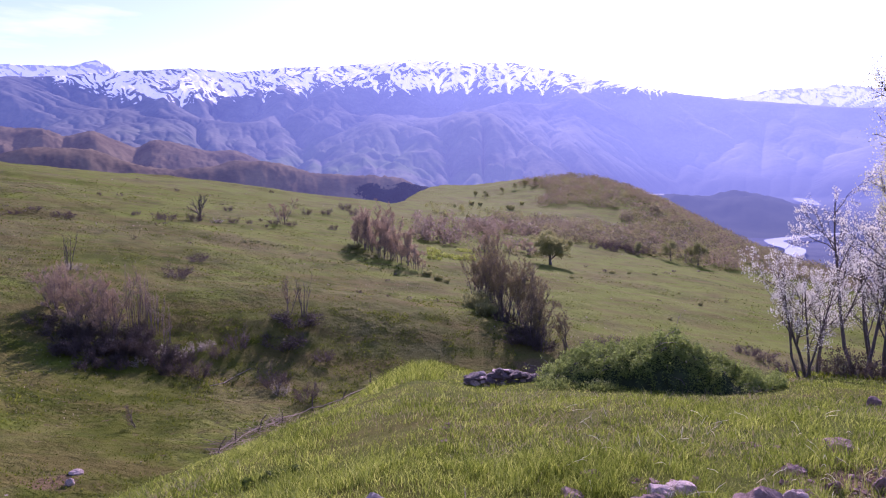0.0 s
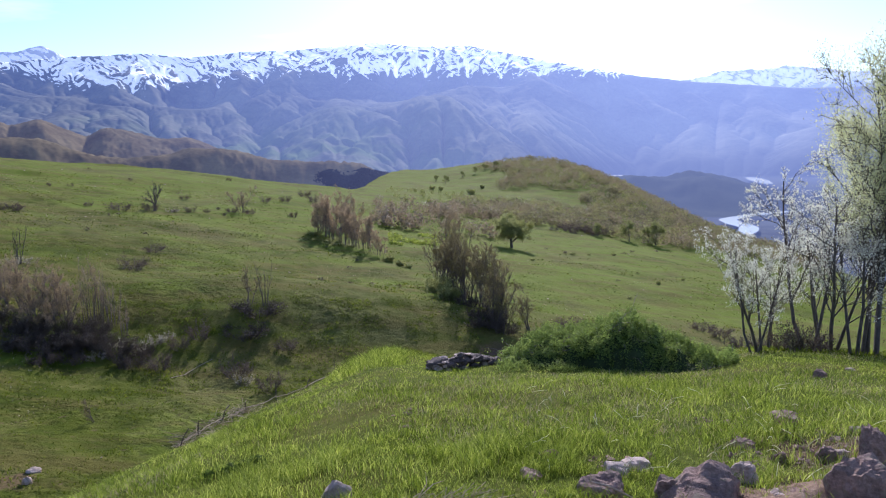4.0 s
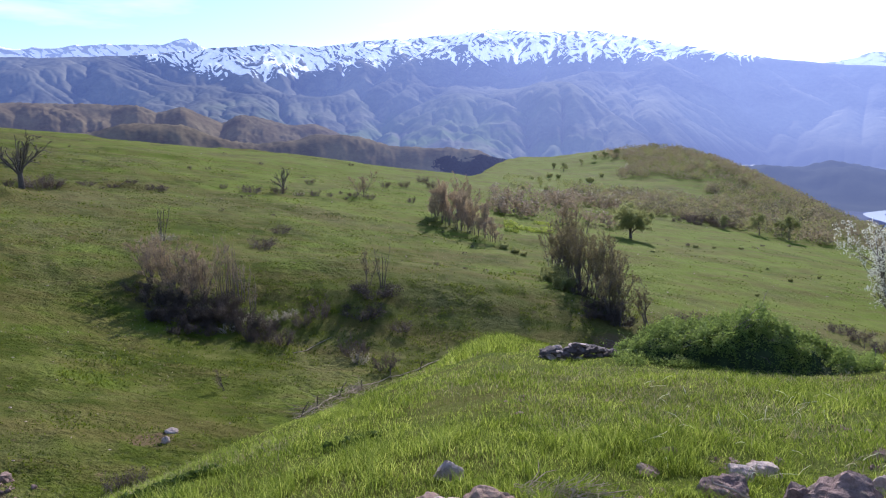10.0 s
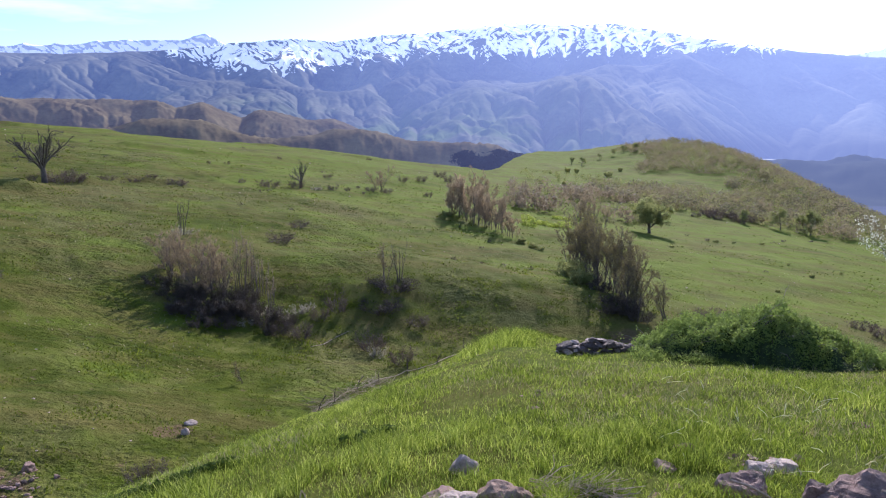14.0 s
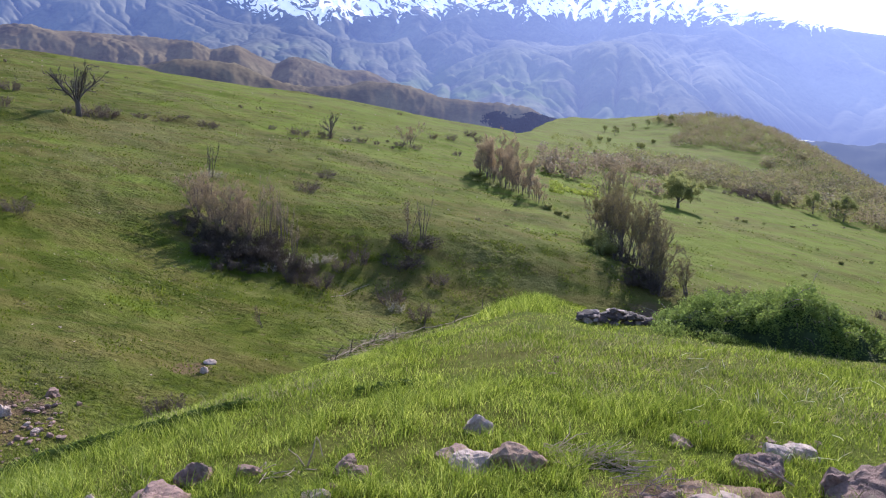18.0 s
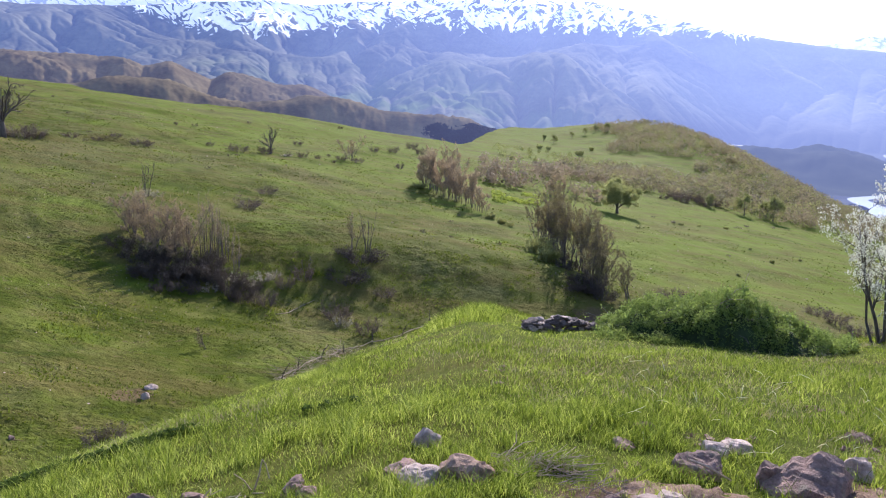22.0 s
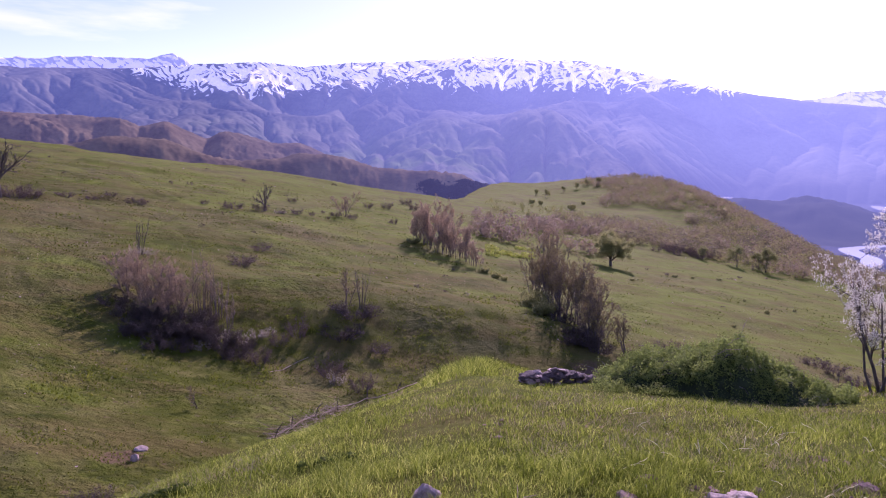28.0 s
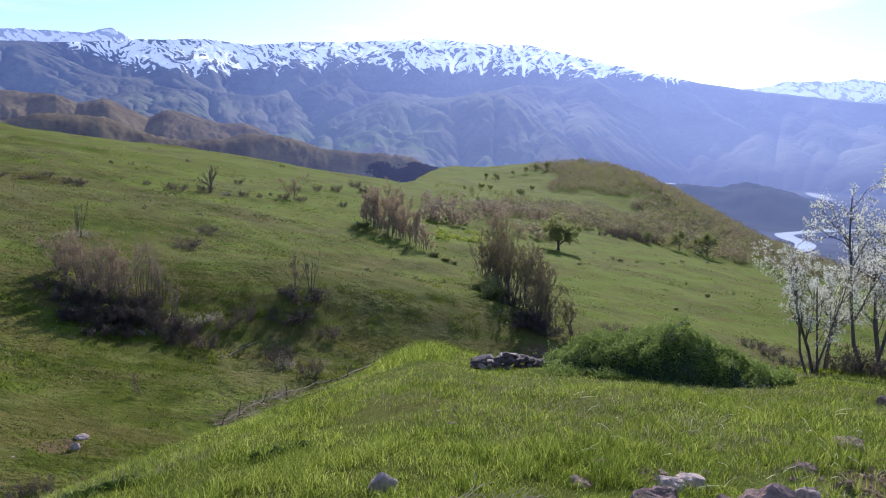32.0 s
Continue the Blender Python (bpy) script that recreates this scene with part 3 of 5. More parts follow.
def range_height(x, y):
    r = np.hypot(x, y)
    z = np.where(r < R0, plain_level(r), sampled(RANGELAND, AZ0, AZ1, R0, R1, x, y))
    # a dark wooded hill on the plain
    z = z + 50 * bump(x, y, 905, 1700, 80, 190) + 48 * bump(x, y, 755, 1690, 110, 170) + 44 * bump(x, y, 560, 1740, 120, 150) + 22 * bump(x, y, 1060, 1720, 80, 120)
    z = z + 13 * fbm(x / 90, y / 110, 4, 52) * bump(x, y, 850, 1700, 260, 220)
    return z - 900 * smooth(4400, 4700, r)


bear = np.arange(-42, 46, 0.08)
rr = np.concatenate([np.linspace(1350, 2250, 46), np.linspace(2250, 4400, 260)[1:], np.linspace(4400, 4700, 5)[1:]])
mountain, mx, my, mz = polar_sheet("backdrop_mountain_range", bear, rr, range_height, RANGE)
tagged(mountain, "long blue mountain range with streaks of snow along its crest", "mountains", kind="structure")


def snow_on(ob, x, y, z, line, depth, hollow, streaky):
    """How much snow lies, 0 to 1: deep in the hollows, blown off the ribs, torn into fingers below."""
    az = np.degrees(np.arctan2(x, y))
    el = np.degrees(np.arctan2(z, np.hypot(x, y)))
    deep = sum(np.clip((blur(z, n) - z) / (blur(np.abs(blur(z, n) - z), 12) + 0.6), -2.2, 2.2) * w for n, w in ((1, 0.35), (3, 0.45), (7, 0.35)))
    wa, we = az + 0.5 * vnoise(az * 0.9, el * 1.6, 80), el + 0.3 * vnoise(az * 1.3, el * 2, 82)
    # wind-packed drifts in slanting streaks, turning from spur to spur
    streaks = []
    for slant in (0.5, -0.6):
        along, across = wa * math.cos(slant) + we * math.sin(slant), we * math.cos(slant) - wa * math.sin(slant)
        streaks.append(0.55 * vnoise(along * 1.6, across * 7.5, 81) + 0.75 * vnoise(along * 3.0 + 5, across * 15.0, 84))
    streak = streaks[0] + (streaks[1] - streaks[0]) * smooth(-0.25, 0.25, vnoise(az / 2.2, el / 3.0, 83))
    over = (el - line(az)) / depth
    level = np.clip(over, -3, 0.28) - 0.9 * smooth(-0.2, -1.2, over)
    value = 0.52 + 0.38 * level + hollow * deep + streaky * streak
    layer = ob.data.attributes.new("snow", "FLOAT", "POINT")
    layer.data.foreach_set("value", np.clip(value, 0, 1).astype(np.float32).ravel())


snow_on(mountain, mx, my, mz, lambda a: crest(a, (-60, -31, -24, -20, -15, -10, -4, 4, 12, 17, 21, 24, 60), (8.2, 7.6, 6.6, 5.7, 5.4, 6.1, 6.9, 6.6, 6.6, 6.6, 6.0, 6.3, 6.4)), 1.0, 0.13, 0.42)


def peaks_height(x, y):
    r, az = np.hypot(x, y), np.degrees(np.arctan2(x, y))
    top = crest(az, (-60, -38, -31, -27, -23, -21.3, -20, -17, -12, 20, 24, 27, 29, 31, 33, 36, 40, 46, 60), (6.4, 6.45, 6.75, 7.3, 7.3, 7.9, 7.2, 6.6, 4, 4, 5.0, 5.5, 5.85, 5.8, 6.05, 5.6, 5.0, 4.4, 4))
    p = np.clip((r - 4500) / 330, 0, 1)
    el = 3.0 + (top - 3.0) * p + 0.16 * (ridged(az / 2.3, r / 300, 5, 90) - 1.0)
    return r * np.tan(np.radians(el)) - 300 * smooth(4835, 4880, r)


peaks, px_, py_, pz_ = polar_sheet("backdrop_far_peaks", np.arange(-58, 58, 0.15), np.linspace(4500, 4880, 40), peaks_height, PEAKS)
tagged(peaks, "pale snow peaks behind the range", "mountains", kind="structure")
snow_on(peaks, px_, py_, pz_, lambda a: 4.7 + 0 * a, 0.8, 0.15, 0.42)


def river(name, path, label):
    """A ribbon of water over the plain: path holds bearing, distance and width."""
    verts, faces = [], []
    b = np.array(path, float)
    s = np.linspace(0, len(b) - 1, 12 * len(b))
    b = np.stack([np.interp(s, np.arange(len(b)), b[:, k]) for k in range(3)], 1)
    for k in range(3):
        b[:, k] = np.convolve(np.pad(b[:, k], 4, mode="edge"), np.ones(9) / 9, "valid")
    x, y = b[:, 1] * np.sin(np.radians(b[:, 0])), b[:, 1] * np.cos(np.radians(b[:, 0]))
    t = np.stack([np.gradient(x), np.gradient(y)], 1)
    t /= np.linalg.norm(t, axis=1)[:, None]
    for k in range(len(x)):
        for side in (-1, 0, 1):
            verts.append((x[k] - side * t[k, 1] * b[k, 2] / 2, y[k] + side * t[k, 0] * b[k, 2] / 2, float(plain_level(b[k, 1])) + 13.5))
    ob = new(name, mesh_of(name, verts, grid_faces(len(x), 3), WATER))
    return tagged(ob, label, "river", kind="structure")

river("water_river", ((29.6, 1000, 22), (30.4, 1090, 26), (31.2, 1170, 28), (31.2, 1230, 30), (30.2, 1290, 34), (29.6, 1360, 30), (30.6, 1420, 26), (32.4, 1500, 22), (36.5, 1650, 18)), "bright pale river winding over its gravel bed")
river("water_river_reach", ((31.0, 2900, 20), (31.5, 2780, 60), (32.0, 2600, 50), (32.5, 2480, 20)), "bright bend of the river farther off")
river("water_pond", ((20.4, 3060, 20), (21.4, 3080, 60), (22.6, 3050, 20)), "thin bright sheet of water on the plain")


# ---- plants ----
def tubes(paths, sides):
    """Tapered tubes round polylines of (points, radii), as one set of vertices and faces."""
    verts, faces, base = [], [], 0
    for pts, rad in paths:
        pts = np.asarray(pts)
        d = np.gradient(pts, axis=0)
        d /= np.linalg.norm(d, axis=1)[:, None] + 1e-9
        ref = np.array((0.31, 0.93, 0.2)) if abs(d[0, 2]) > 0.8 else np.array((0, 0, 1.0))
        u = np.cross(d, ref)
        u /= np.linalg.norm(u, axis=1)[:, None] + 1e-9
        v = np.cross(d, u)
        a = np.arange(sides) * 2 * math.pi / sides
        ring = pts[:, None] + np.asarray(rad)[:, None, None] * (np.cos(a)[None, :, None] * u[:, None] + np.sin(a)[None, :, None] * v[:, None])
        verts.append(ring.reshape(-1, 3))
        i = base + np.arange(len(pts) - 1)[:, None] * sides + np.arange(sides)[None]
        j = base + np.arange(len(pts) - 1)[:, None] * sides + (np.arange(sides)[None] + 1) % sides
        faces.append(np.stack([i, j, j + sides, i + sides], -1).reshape(-1, 4))
        base += len(pts) * sides
    return np.concatenate(verts), np.concatenate(faces)


def leaves(rng, at, size, lift=0.0, long=1.6, face=None):
    """Small four-cornered leaves, folded a little, one at each place, with random turns or faced outwards."""
    n = len(at)
    a = rng.normal(size=(n, 3))
    a[:, 2] += lift
    if face is not None:
        a = np.cross(face + 0.35 * rng.normal(size=(n, 3)), a)
    a /= np.linalg.norm(a, axis=1)[:, None]
    b = np.cross(a, rng.normal(size=(n, 3)) if face is None else face + 0.3 * rng.normal(size=(n, 3)))
    b /= np.linalg.norm(b, axis=1)[:, None] + 1e-9
    c = np.cross(a, b)
    s = size * rng.uniform(0.6, 1.4, (n, 1))
    v = np.stack([at - a * s * long / 2, at + b * s / 2 + c * s * 0.15, at + a * s * long / 2, at - b * s / 2 + c * s * 0.15], 1)
    return v.reshape(-1, 3), np.arange(4 * n).reshape(n, 4)


def grow(rng, p, d, length, radius, level, spec, out, ends):
    """One limb and, from it, its branches. out collects (level, points, radii), ends the places where leaves sit."""
    n = 5 if level == 0 else 4 if level == 1 else 3
    pts, rad = [p], [radius]
    d = d / np.linalg.norm(d)
    for k in range(n):
        d = d + rng.normal(size=3) * spec["wander"] * (0.55 if level == 0 else 1.0) + np.array((0, 0, spec["lift"] * (0.3 if level == 0 else 1.0)))
        d /= np.linalg.norm(d)
        p = p + d * length / n
        pts.append(p)
        rad.append(radius * (1 - (k + 1) / n * (0.75 if level < spec["levels"] else 0.85)))
    out.append((level, np.array(pts), np.array(rad)))
    pts = np.array(pts)
    if level >= spec["leaf_from"]:
        ends.append(pts[1:])
    if level >= spec["levels"]:
        return
    for _ in range(spec["kids"][level]):
        f = rng.uniform(spec["first"] if level == 0 else 0.2, 1.0)
        k = min(int(f * n), n - 1)
        q = pts[k] + (pts[k + 1] - pts[k]) * (f * n - k)
        way = pts[k + 1] - pts[k]
        way /= np.linalg.norm(way)
        side = np.cross(way, rng.normal(size=3))
        side /= np.linalg.norm(side)
        ang = spec["open"] * rng.uniform(0.7, 1.2)
        grow(rng, q, way * math.cos(ang) + side * math.sin(ang), length * spec["shrink"] * rng.uniform(0.7, 1.15) * (1.1 - 0.5 * f), max(rad[k] * 0.55, spec["thin"]), level + 1, spec, out, ends)


BASE = dict(stems=1, spread=0.0, lean=0.1, trunk=0.07, first=0.25, kids=(14, 6, 0), levels=2, open=0.6, shrink=0.42, wander=0.08, lift=0.10, thin=0.008, leaf_from=1, leaf=0.06, count=6, cloud=0.12, wood=BARK, twig=TWIG, crown=BUD, tall=5.0)
KINDS = {
    "slender": dict(BASE, kids=(10, 6, 4, 0), levels=3, open=0.45, first=0.3, shrink=0.36, count=1, crown=TIPS, lift=0.10, trunk=0.045, wood=STEM, leaf=0.046, leaf_from=3, cloud=0.06, thin=0.011, twig=STEM, wander=0.12, stems=3, spread=0.55, lean=0.30),
    "rusty": dict(BASE, kids=(11, 6, 4, 0), levels=3, open=0.55, first=0.10, shrink=0.40, count=1, crown=RUST, lift=0.08, trunk=0.045, wood=STEM, leaf=0.065, leaf_from=2, cloud=0.06, thin=0.016, stems=3, spread=0.6, lean=0.16, wander=0.12),
    "rosy": dict(BASE, stems=5, spread=0.5, lean=0.50, kids=(9, 6, 4, 0), levels=3, open=0.62, shrink=0.40, count=2, crown=BUD, wood=STEM, trunk=0.055, leaf=0.036, leaf_from=2, cloud=0.06, thin=0.012, first=0.18, wander=0.18),
    "suckers": dict(BASE, stems=9, spread=0.8, lean=0.14, kids=(9, 4, 2, 0), levels=3, open=0.36, first=0.3, shrink=0.30, trunk=0.042, count=1, crown=BUD, wood=STEM, lift=0.15, leaf=0.035, leaf_from=3, thin=0.009, twig=TWIG, wander=0.10),
    "wand": dict(BASE, stems=7, spread=0.45, lean=0.16, kids=(6, 3, 0), levels=2, open=0.4, first=0.35, shrink=0.34, trunk=0.055, count=0, wood=BARK, twig=BARK, lift=0.12, thin=0.016, wander=0.13),
    "round": dict(BASE, kids=(12, 6, 4, 0), levels=3, open=1.05, first=0.2, shrink=0.66, trunk=0.22, count=5, leaf=0.12, cloud=0.2, crown=LEAF, wood=BARK, twig=BARK, leaf_from=2, lift=0.03),
    "fork": dict(BASE, bole=1.3, stems=6, spread=0.12, lean=1.1, kids=(9, 7, 5, 0), levels=3, open=0.6, first=0.25, shrink=0.44, trunk=0.14, tall=5.0, count=0, wood=BARK, twig=BARK, thin=0.014, wander=0.2, lift=0.02),
    "dome": dict(BASE, bole=1.0, stems=8, spread=0.12, lean=0.85, kids=(9, 6, 4, 0), levels=3, open=0.75, first=0.15, shrink=0.5, trunk=0.11, tall=5.0, count=3, leaf=0.085, cloud=0.16, leaf_from=2, crown=MEADOWLEAF, wood=BARK, twig=BARK, thin=0.012, wander=0.15, lift=0.0),
    "blossom": dict(BASE, stems=2, spread=0.2, lean=0.32, kids=(10, 7, 5, 0), levels=3, open=0.75, first=0.25, shrink=0.46, trunk=0.065, count=2, leaf=0.030, cloud=0.035, crown=BLOSSOM, wood=BARK, twig=BARK, leaf_from=2, thin=0.006, lift=0.08, wander=0.17),
    "leafy": dict(BASE, stems=2, spread=0.25, lean=0.16, kids=(14, 9, 5, 0), levels=3, open=0.75, first=0.25, shrink=0.46, trunk=0.06, count=7, leaf=0.022, cloud=0.13, crown=PALELEAF, wood=BARK, twig=BARK, leaf_from=2, wander=0.12),
    "bush": dict(BASE, stems=18, spread=0.55, lean=0.75, kids=(6, 3, 0), open=0.6, first=0.12, shrink=0.42, trunk=0.020, thin=0.009, count=1, leaf=0.045, crown=GREYBUSH, wood=STEM, twig=STEM, lift=0.04, tall=1.5, cloud=0.08, leaf_from=1, wander=0.12),
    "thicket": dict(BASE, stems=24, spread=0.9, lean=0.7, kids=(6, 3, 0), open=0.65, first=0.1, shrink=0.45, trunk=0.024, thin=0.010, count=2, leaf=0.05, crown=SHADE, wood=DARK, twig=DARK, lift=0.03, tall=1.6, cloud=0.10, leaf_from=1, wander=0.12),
    "green_bush": dict(BASE, stems=16, spread=0.6, lean=0.7, kids=(5, 3, 0), open=0.6, first=0.1, shrink=0.45, trunk=0.02, count=4, leaf=0.08, crown=MEADOWLEAF, wood=TWIG, twig=TWIG, lift=0.03, tall=1.6, cloud=0.12, leaf_from=1, wander=0.12),
    "white_bush": dict(BASE, stems=16, spread=0.5, lean=0.7, kids=(6, 3, 0), open=0.6, first=0.15, shrink=0.42, trunk=0.018, count=1, leaf=0.04, crown=FLECK, wood=TWIG, twig=TWIG, lift=0.04, tall=1.4, cloud=0.05, leaf_from=2, wander=0.12),
}
_plants = {}


def plant_meshes(kind, variant):
    if (kind, variant) in _plants:
        return _plants[kind, variant]
    spec = KINDS[kind]
    rng = np.random.default_rng(sum(map(ord, kind)) * 7 + variant)
    out, ends = [], []
    for s in range(spec["stems"]):
        a = rng.uniform(0, 2 * math.pi)
        off = spec["spread"] * math.sqrt(rng.uniform(0, 1))
        lean = spec["lean"] * (rng.uniform(0.2, 1.0) if spec["stems"] < 15 else math.sqrt(rng.uniform(0.02, 1.6)))
        tall = spec["tall"] * rng.uniform(0.62, 1.0) if spec["stems"] > 3 else spec["tall"] * (1.0 if s == 0 else rng.uniform(0.75, 0.95))
        if spec["stems"] >= 15:
            tall *= 1.0 - 0.25 * min(lean, 1.2)
        start = np.array((off * math.cos(a), off * math.sin(a), -0.08))
        if "bole" in spec:
            a = s * 2.399 + rng.uniform(-0.4, 0.4)
            start = np.array((0.0, 0.0, spec["bole"] * rng.uniform(0.75, 0.97)))
            tall = (spec["tall"] - spec["bole"]) * rng.uniform(0.75, 1.0)
        grow(rng, start, np.array((lean * math.cos(a), lean * math.sin(a), 1.0)), tall, spec["trunk"] * rng.uniform(0.8, 1.15), 0, spec, out, ends)
    made = []
    if "bole" in spec:
        out = [(max(lv, 1), p, r) for lv, p, r in out]
        z = np.linspace(-0.15, spec["bole"], 6)
        out.append((0, np.stack([0.05 * np.sin(z * 2), 0.04 * np.cos(z * 1.7), z], -1), spec["trunk"] * (2.0 - 0.5 * (z + 0.15) / spec["bole"])))
    if spec["stems"] > 15:
        v, f = tubes([(p, r) for lv, p, r in out], 3)
        made.append(("twig_tangle", mesh_of("twig_tangle", v, f, spec["wood"])))
    else:
        name = "stem" if spec["stems"] > 3 and "bole" not in spec else "trunk"
        for lv, p, r in out:
            if lv == 0:
                v, f = tubes([(p, r)], 7)
                made.append((name, mesh_of(name, v, f, spec["wood"])))
        v, f = tubes([(p, r) for lv, p, r in out if lv > 0], 3)
        made.append(("branchwork", mesh_of("branchwork", v, f, spec["twig"])))
    if spec["count"]:
        at = np.concatenate(ends)
        at = np.repeat(at, spec["count"], axis=0)
        at = at + rng.normal(size=at.shape) * spec["cloud"]
        at[:, 2] = np.maximum(at[:, 2], 0.03)
        v, f = leaves(rng, at, spec["leaf"])
        made.append(("crown", mesh_of("crown", v, f, spec["crown"])))
    _plants[kind, variant] = made
    return made


_count = [0]


def plant(kind, name, bearing, r, tall, label, category, group="", wide=1.0, lean=(0, 0), variant=None):
    """One tree or bush of a kind, its foot on the ground."""
    _count[0] += 1
    k = _count[0] % 3 if variant is None else variant
    ob = new(name)
    s = tall / KINDS[kind]["tall"]
    turn = (_count[0] * 2.399) % 6.283
    ob.matrix_world = Matrix.Translation(spot(bearing, r, 0.02)) @ Euler((lean[0], lean[1], 0)).to_matrix().to_4x4() @ Matrix.Rotation(turn, 4, "Z") @ Matrix.Diagonal((s * wide, s * wide, s, 1))
    for part_name, me in plant_meshes(kind, k):
        piece = part(part_name, me, ob)
        if part_name in ("twig_tangle", "branchwork", "crown"):
            tagged(piece, kind="stuff")
    return tagged(ob, label, category, group)


# thicket in the gully: budding trees over dark undergrowth
for b, r, h in ((-25.0, 53.2, 2.8), (-24.7, 51.6, 3.0), (-23.6, 51.2, 3.4), (-23.1, 50.0, 3.3), (-22.2, 49.8, 3.5), (-21.7, 50.8, 3.3), (-21.1, 49.8, 3.5), (-22.8, 48.2, 2.6), (-21.5, 48.0, 2.7), (-23.9, 48.8, 2.4), (-24.6, 54.0, 2.7)):
    plant("rosy", "budding_tree", b, r, h, "small multi-stemmed tree with beige buds in the gully thicket", "tree", "budding trees of the gully thicket")
for b, r, h, w in ((-19.7, 49.6, 3.9, 0.65), (-19.0, 49.2, 3.7, 0.6), (-18.2, 48.8, 2.9, 0.7), (-17.4, 47.4, 2.2, 0.7)):
    plant("suckers", "sapling_clump", b, r, h, "clump of straight leafless saplings above dark undergrowth", "saplings", "sapling clumps", w)
plant("wand", "bare_tree", -23.9, 62.5, 3.0, "thin leafless stems standing over a pale bush", "tree", wide=0.8)
plant("white_bush", "flowering_bush", -23.8, 62.0, 1.0, "pale flowering bush under a leafless tree", "bush", "flowering bushes", 1.3)
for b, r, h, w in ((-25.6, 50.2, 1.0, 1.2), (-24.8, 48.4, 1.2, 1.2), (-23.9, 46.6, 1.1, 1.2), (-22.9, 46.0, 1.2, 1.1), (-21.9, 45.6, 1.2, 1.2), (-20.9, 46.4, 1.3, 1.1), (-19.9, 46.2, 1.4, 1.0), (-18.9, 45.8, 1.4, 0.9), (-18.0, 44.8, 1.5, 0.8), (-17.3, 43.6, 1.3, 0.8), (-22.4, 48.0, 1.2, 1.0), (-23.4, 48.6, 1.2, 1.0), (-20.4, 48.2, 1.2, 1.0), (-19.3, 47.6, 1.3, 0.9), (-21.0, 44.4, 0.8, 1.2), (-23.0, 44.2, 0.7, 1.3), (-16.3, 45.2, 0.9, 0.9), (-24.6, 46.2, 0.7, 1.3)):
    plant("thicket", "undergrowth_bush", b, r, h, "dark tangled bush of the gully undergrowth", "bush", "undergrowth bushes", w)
for b, r, h in ((-16.9, 45.4, 1.0), (-15.4, 46.2, 0.9), (-17.6, 45.8, 1.1), (-19.4, 44.6, 0.8), (-21.6, 46.8, 0.9), (-14.6, 46.6, 0.7)):
    plant("white_bush", "flowering_bush", b, r, h, "bush flecked with pale blossom on the gully bank", "bush", "flowering bushes", 1.1)
for b, r, h, w, look_ in ((-12.1, 46.6, 1.5, 0.8, "grey-violet leafless bush on the bank"), (-13.7, 45.4, 1.1, 0.9, "grey-violet leafless bush on the bank"), (-15.3, 43.0, 1.3, 0.9, "grey-violet leafless bush on the bank"),
                          (-9.5, 41.8, 1.4, 1.0, "rounded leafless bush at the foot of the bank"), (-7.0, 39.2, 1.3, 0.8, "rounded leafless bush at the foot of the bank"), (-5.4, 45.0, 0.8, 1.4, "low dark bush on the bank"),
                          (-16.5, 62.0, 1.35, 1.3, "brown twiggy bush on the open pasture"), (-15.1, 72.0, 1.0, 1.6, "low brown bush on the open pasture"), (-36.9, 50.0, 1.2, 1.2, "dark brown bush on the pasture slope"),
                          (-27.9, 23.6, 0.85, 1.3, "grey dead-looking bush below the knoll"), (4.9, 36.0, 0.9, 0.7, "small grey bush beside the rubble wall")):
    plant("bush", "leafless_bush", b, r, h, look_, "bush", "leafless bushes", w)
plant("white_bush", "flowering_bush", -9.0, 40.6, 0.9, "bush with a few pale flowers at the foot of the bank", "bush", "flowering bushes", 0.9)
plant("wand", "sapling_clump", -7.0, 49.6, 3.0, "slim leafless saplings on the bank", "saplings", "sapling clumps", 0.75)
plant("slender", "yellow_budding_tree", -8.1, 49.8, 2.4, "small tree with yellowish young leaves on the bank", "tree", wide=1.4)
plant("thicket", "undergrowth_bush", -7.6, 48.6, 1.2, "dark bush under the saplings on the bank", "bush", "undergrowth bushes", 1.6)
plant("thicket", "undergrowth_bush", -8.6, 46.4, 1.0, "dark bush under the saplings on the bank", "bush", "undergrowth bushes", 1.6)

# long clump behind the rubble wall, running back over the meadow
CLUMP = random.Random(8)
for k in range(34):
    t = k / 33
    b, r = 13.0 - 6.0 * t + CLUMP.uniform(-0.45, 0.45), 49.5 + 18.5 * t ** 1.3 + CLUMP.uniform(-1.6, 1.6)
    plant("slender", "slender_tree", b, r, (3.4 + 1.5 * math.sin(min(t * 2.2, 1.6)) + CLUMP.uniform(-0.5, 0.5)) * (0.8 if t < 0.12 else 1), "slender grey-stemmed tree of the tall clump, tipped with yellow-brown leaves", "tree", "slender trees of the tall clump", CLUMP.uniform(0.85, 1.2))
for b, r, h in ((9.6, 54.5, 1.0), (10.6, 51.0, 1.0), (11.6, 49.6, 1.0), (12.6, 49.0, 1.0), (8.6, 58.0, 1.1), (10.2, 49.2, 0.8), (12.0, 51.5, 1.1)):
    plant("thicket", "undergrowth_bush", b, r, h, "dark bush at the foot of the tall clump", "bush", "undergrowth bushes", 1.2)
for b, r, h in ((7.4, 60.5, 1.7), (8.0, 57.0, 1.5), (6.8, 64.0, 1.4)):
    plant("green_bush", "undergrowth_bush", b, r, h, "tall dark bush crowding the side of the tall clump", "bush", "undergrowth bushes", 0.9)
plant("slender", "slender_tree", 15.0, 51.0, 2.9, "small olive-tipped tree apart from the clump", "tree", wide=1.5)
plant("slender", "slender_tree", 14.5, 50.6, 2.3, "small olive-tipped tree apart from the clump", "tree", wide=1.4)
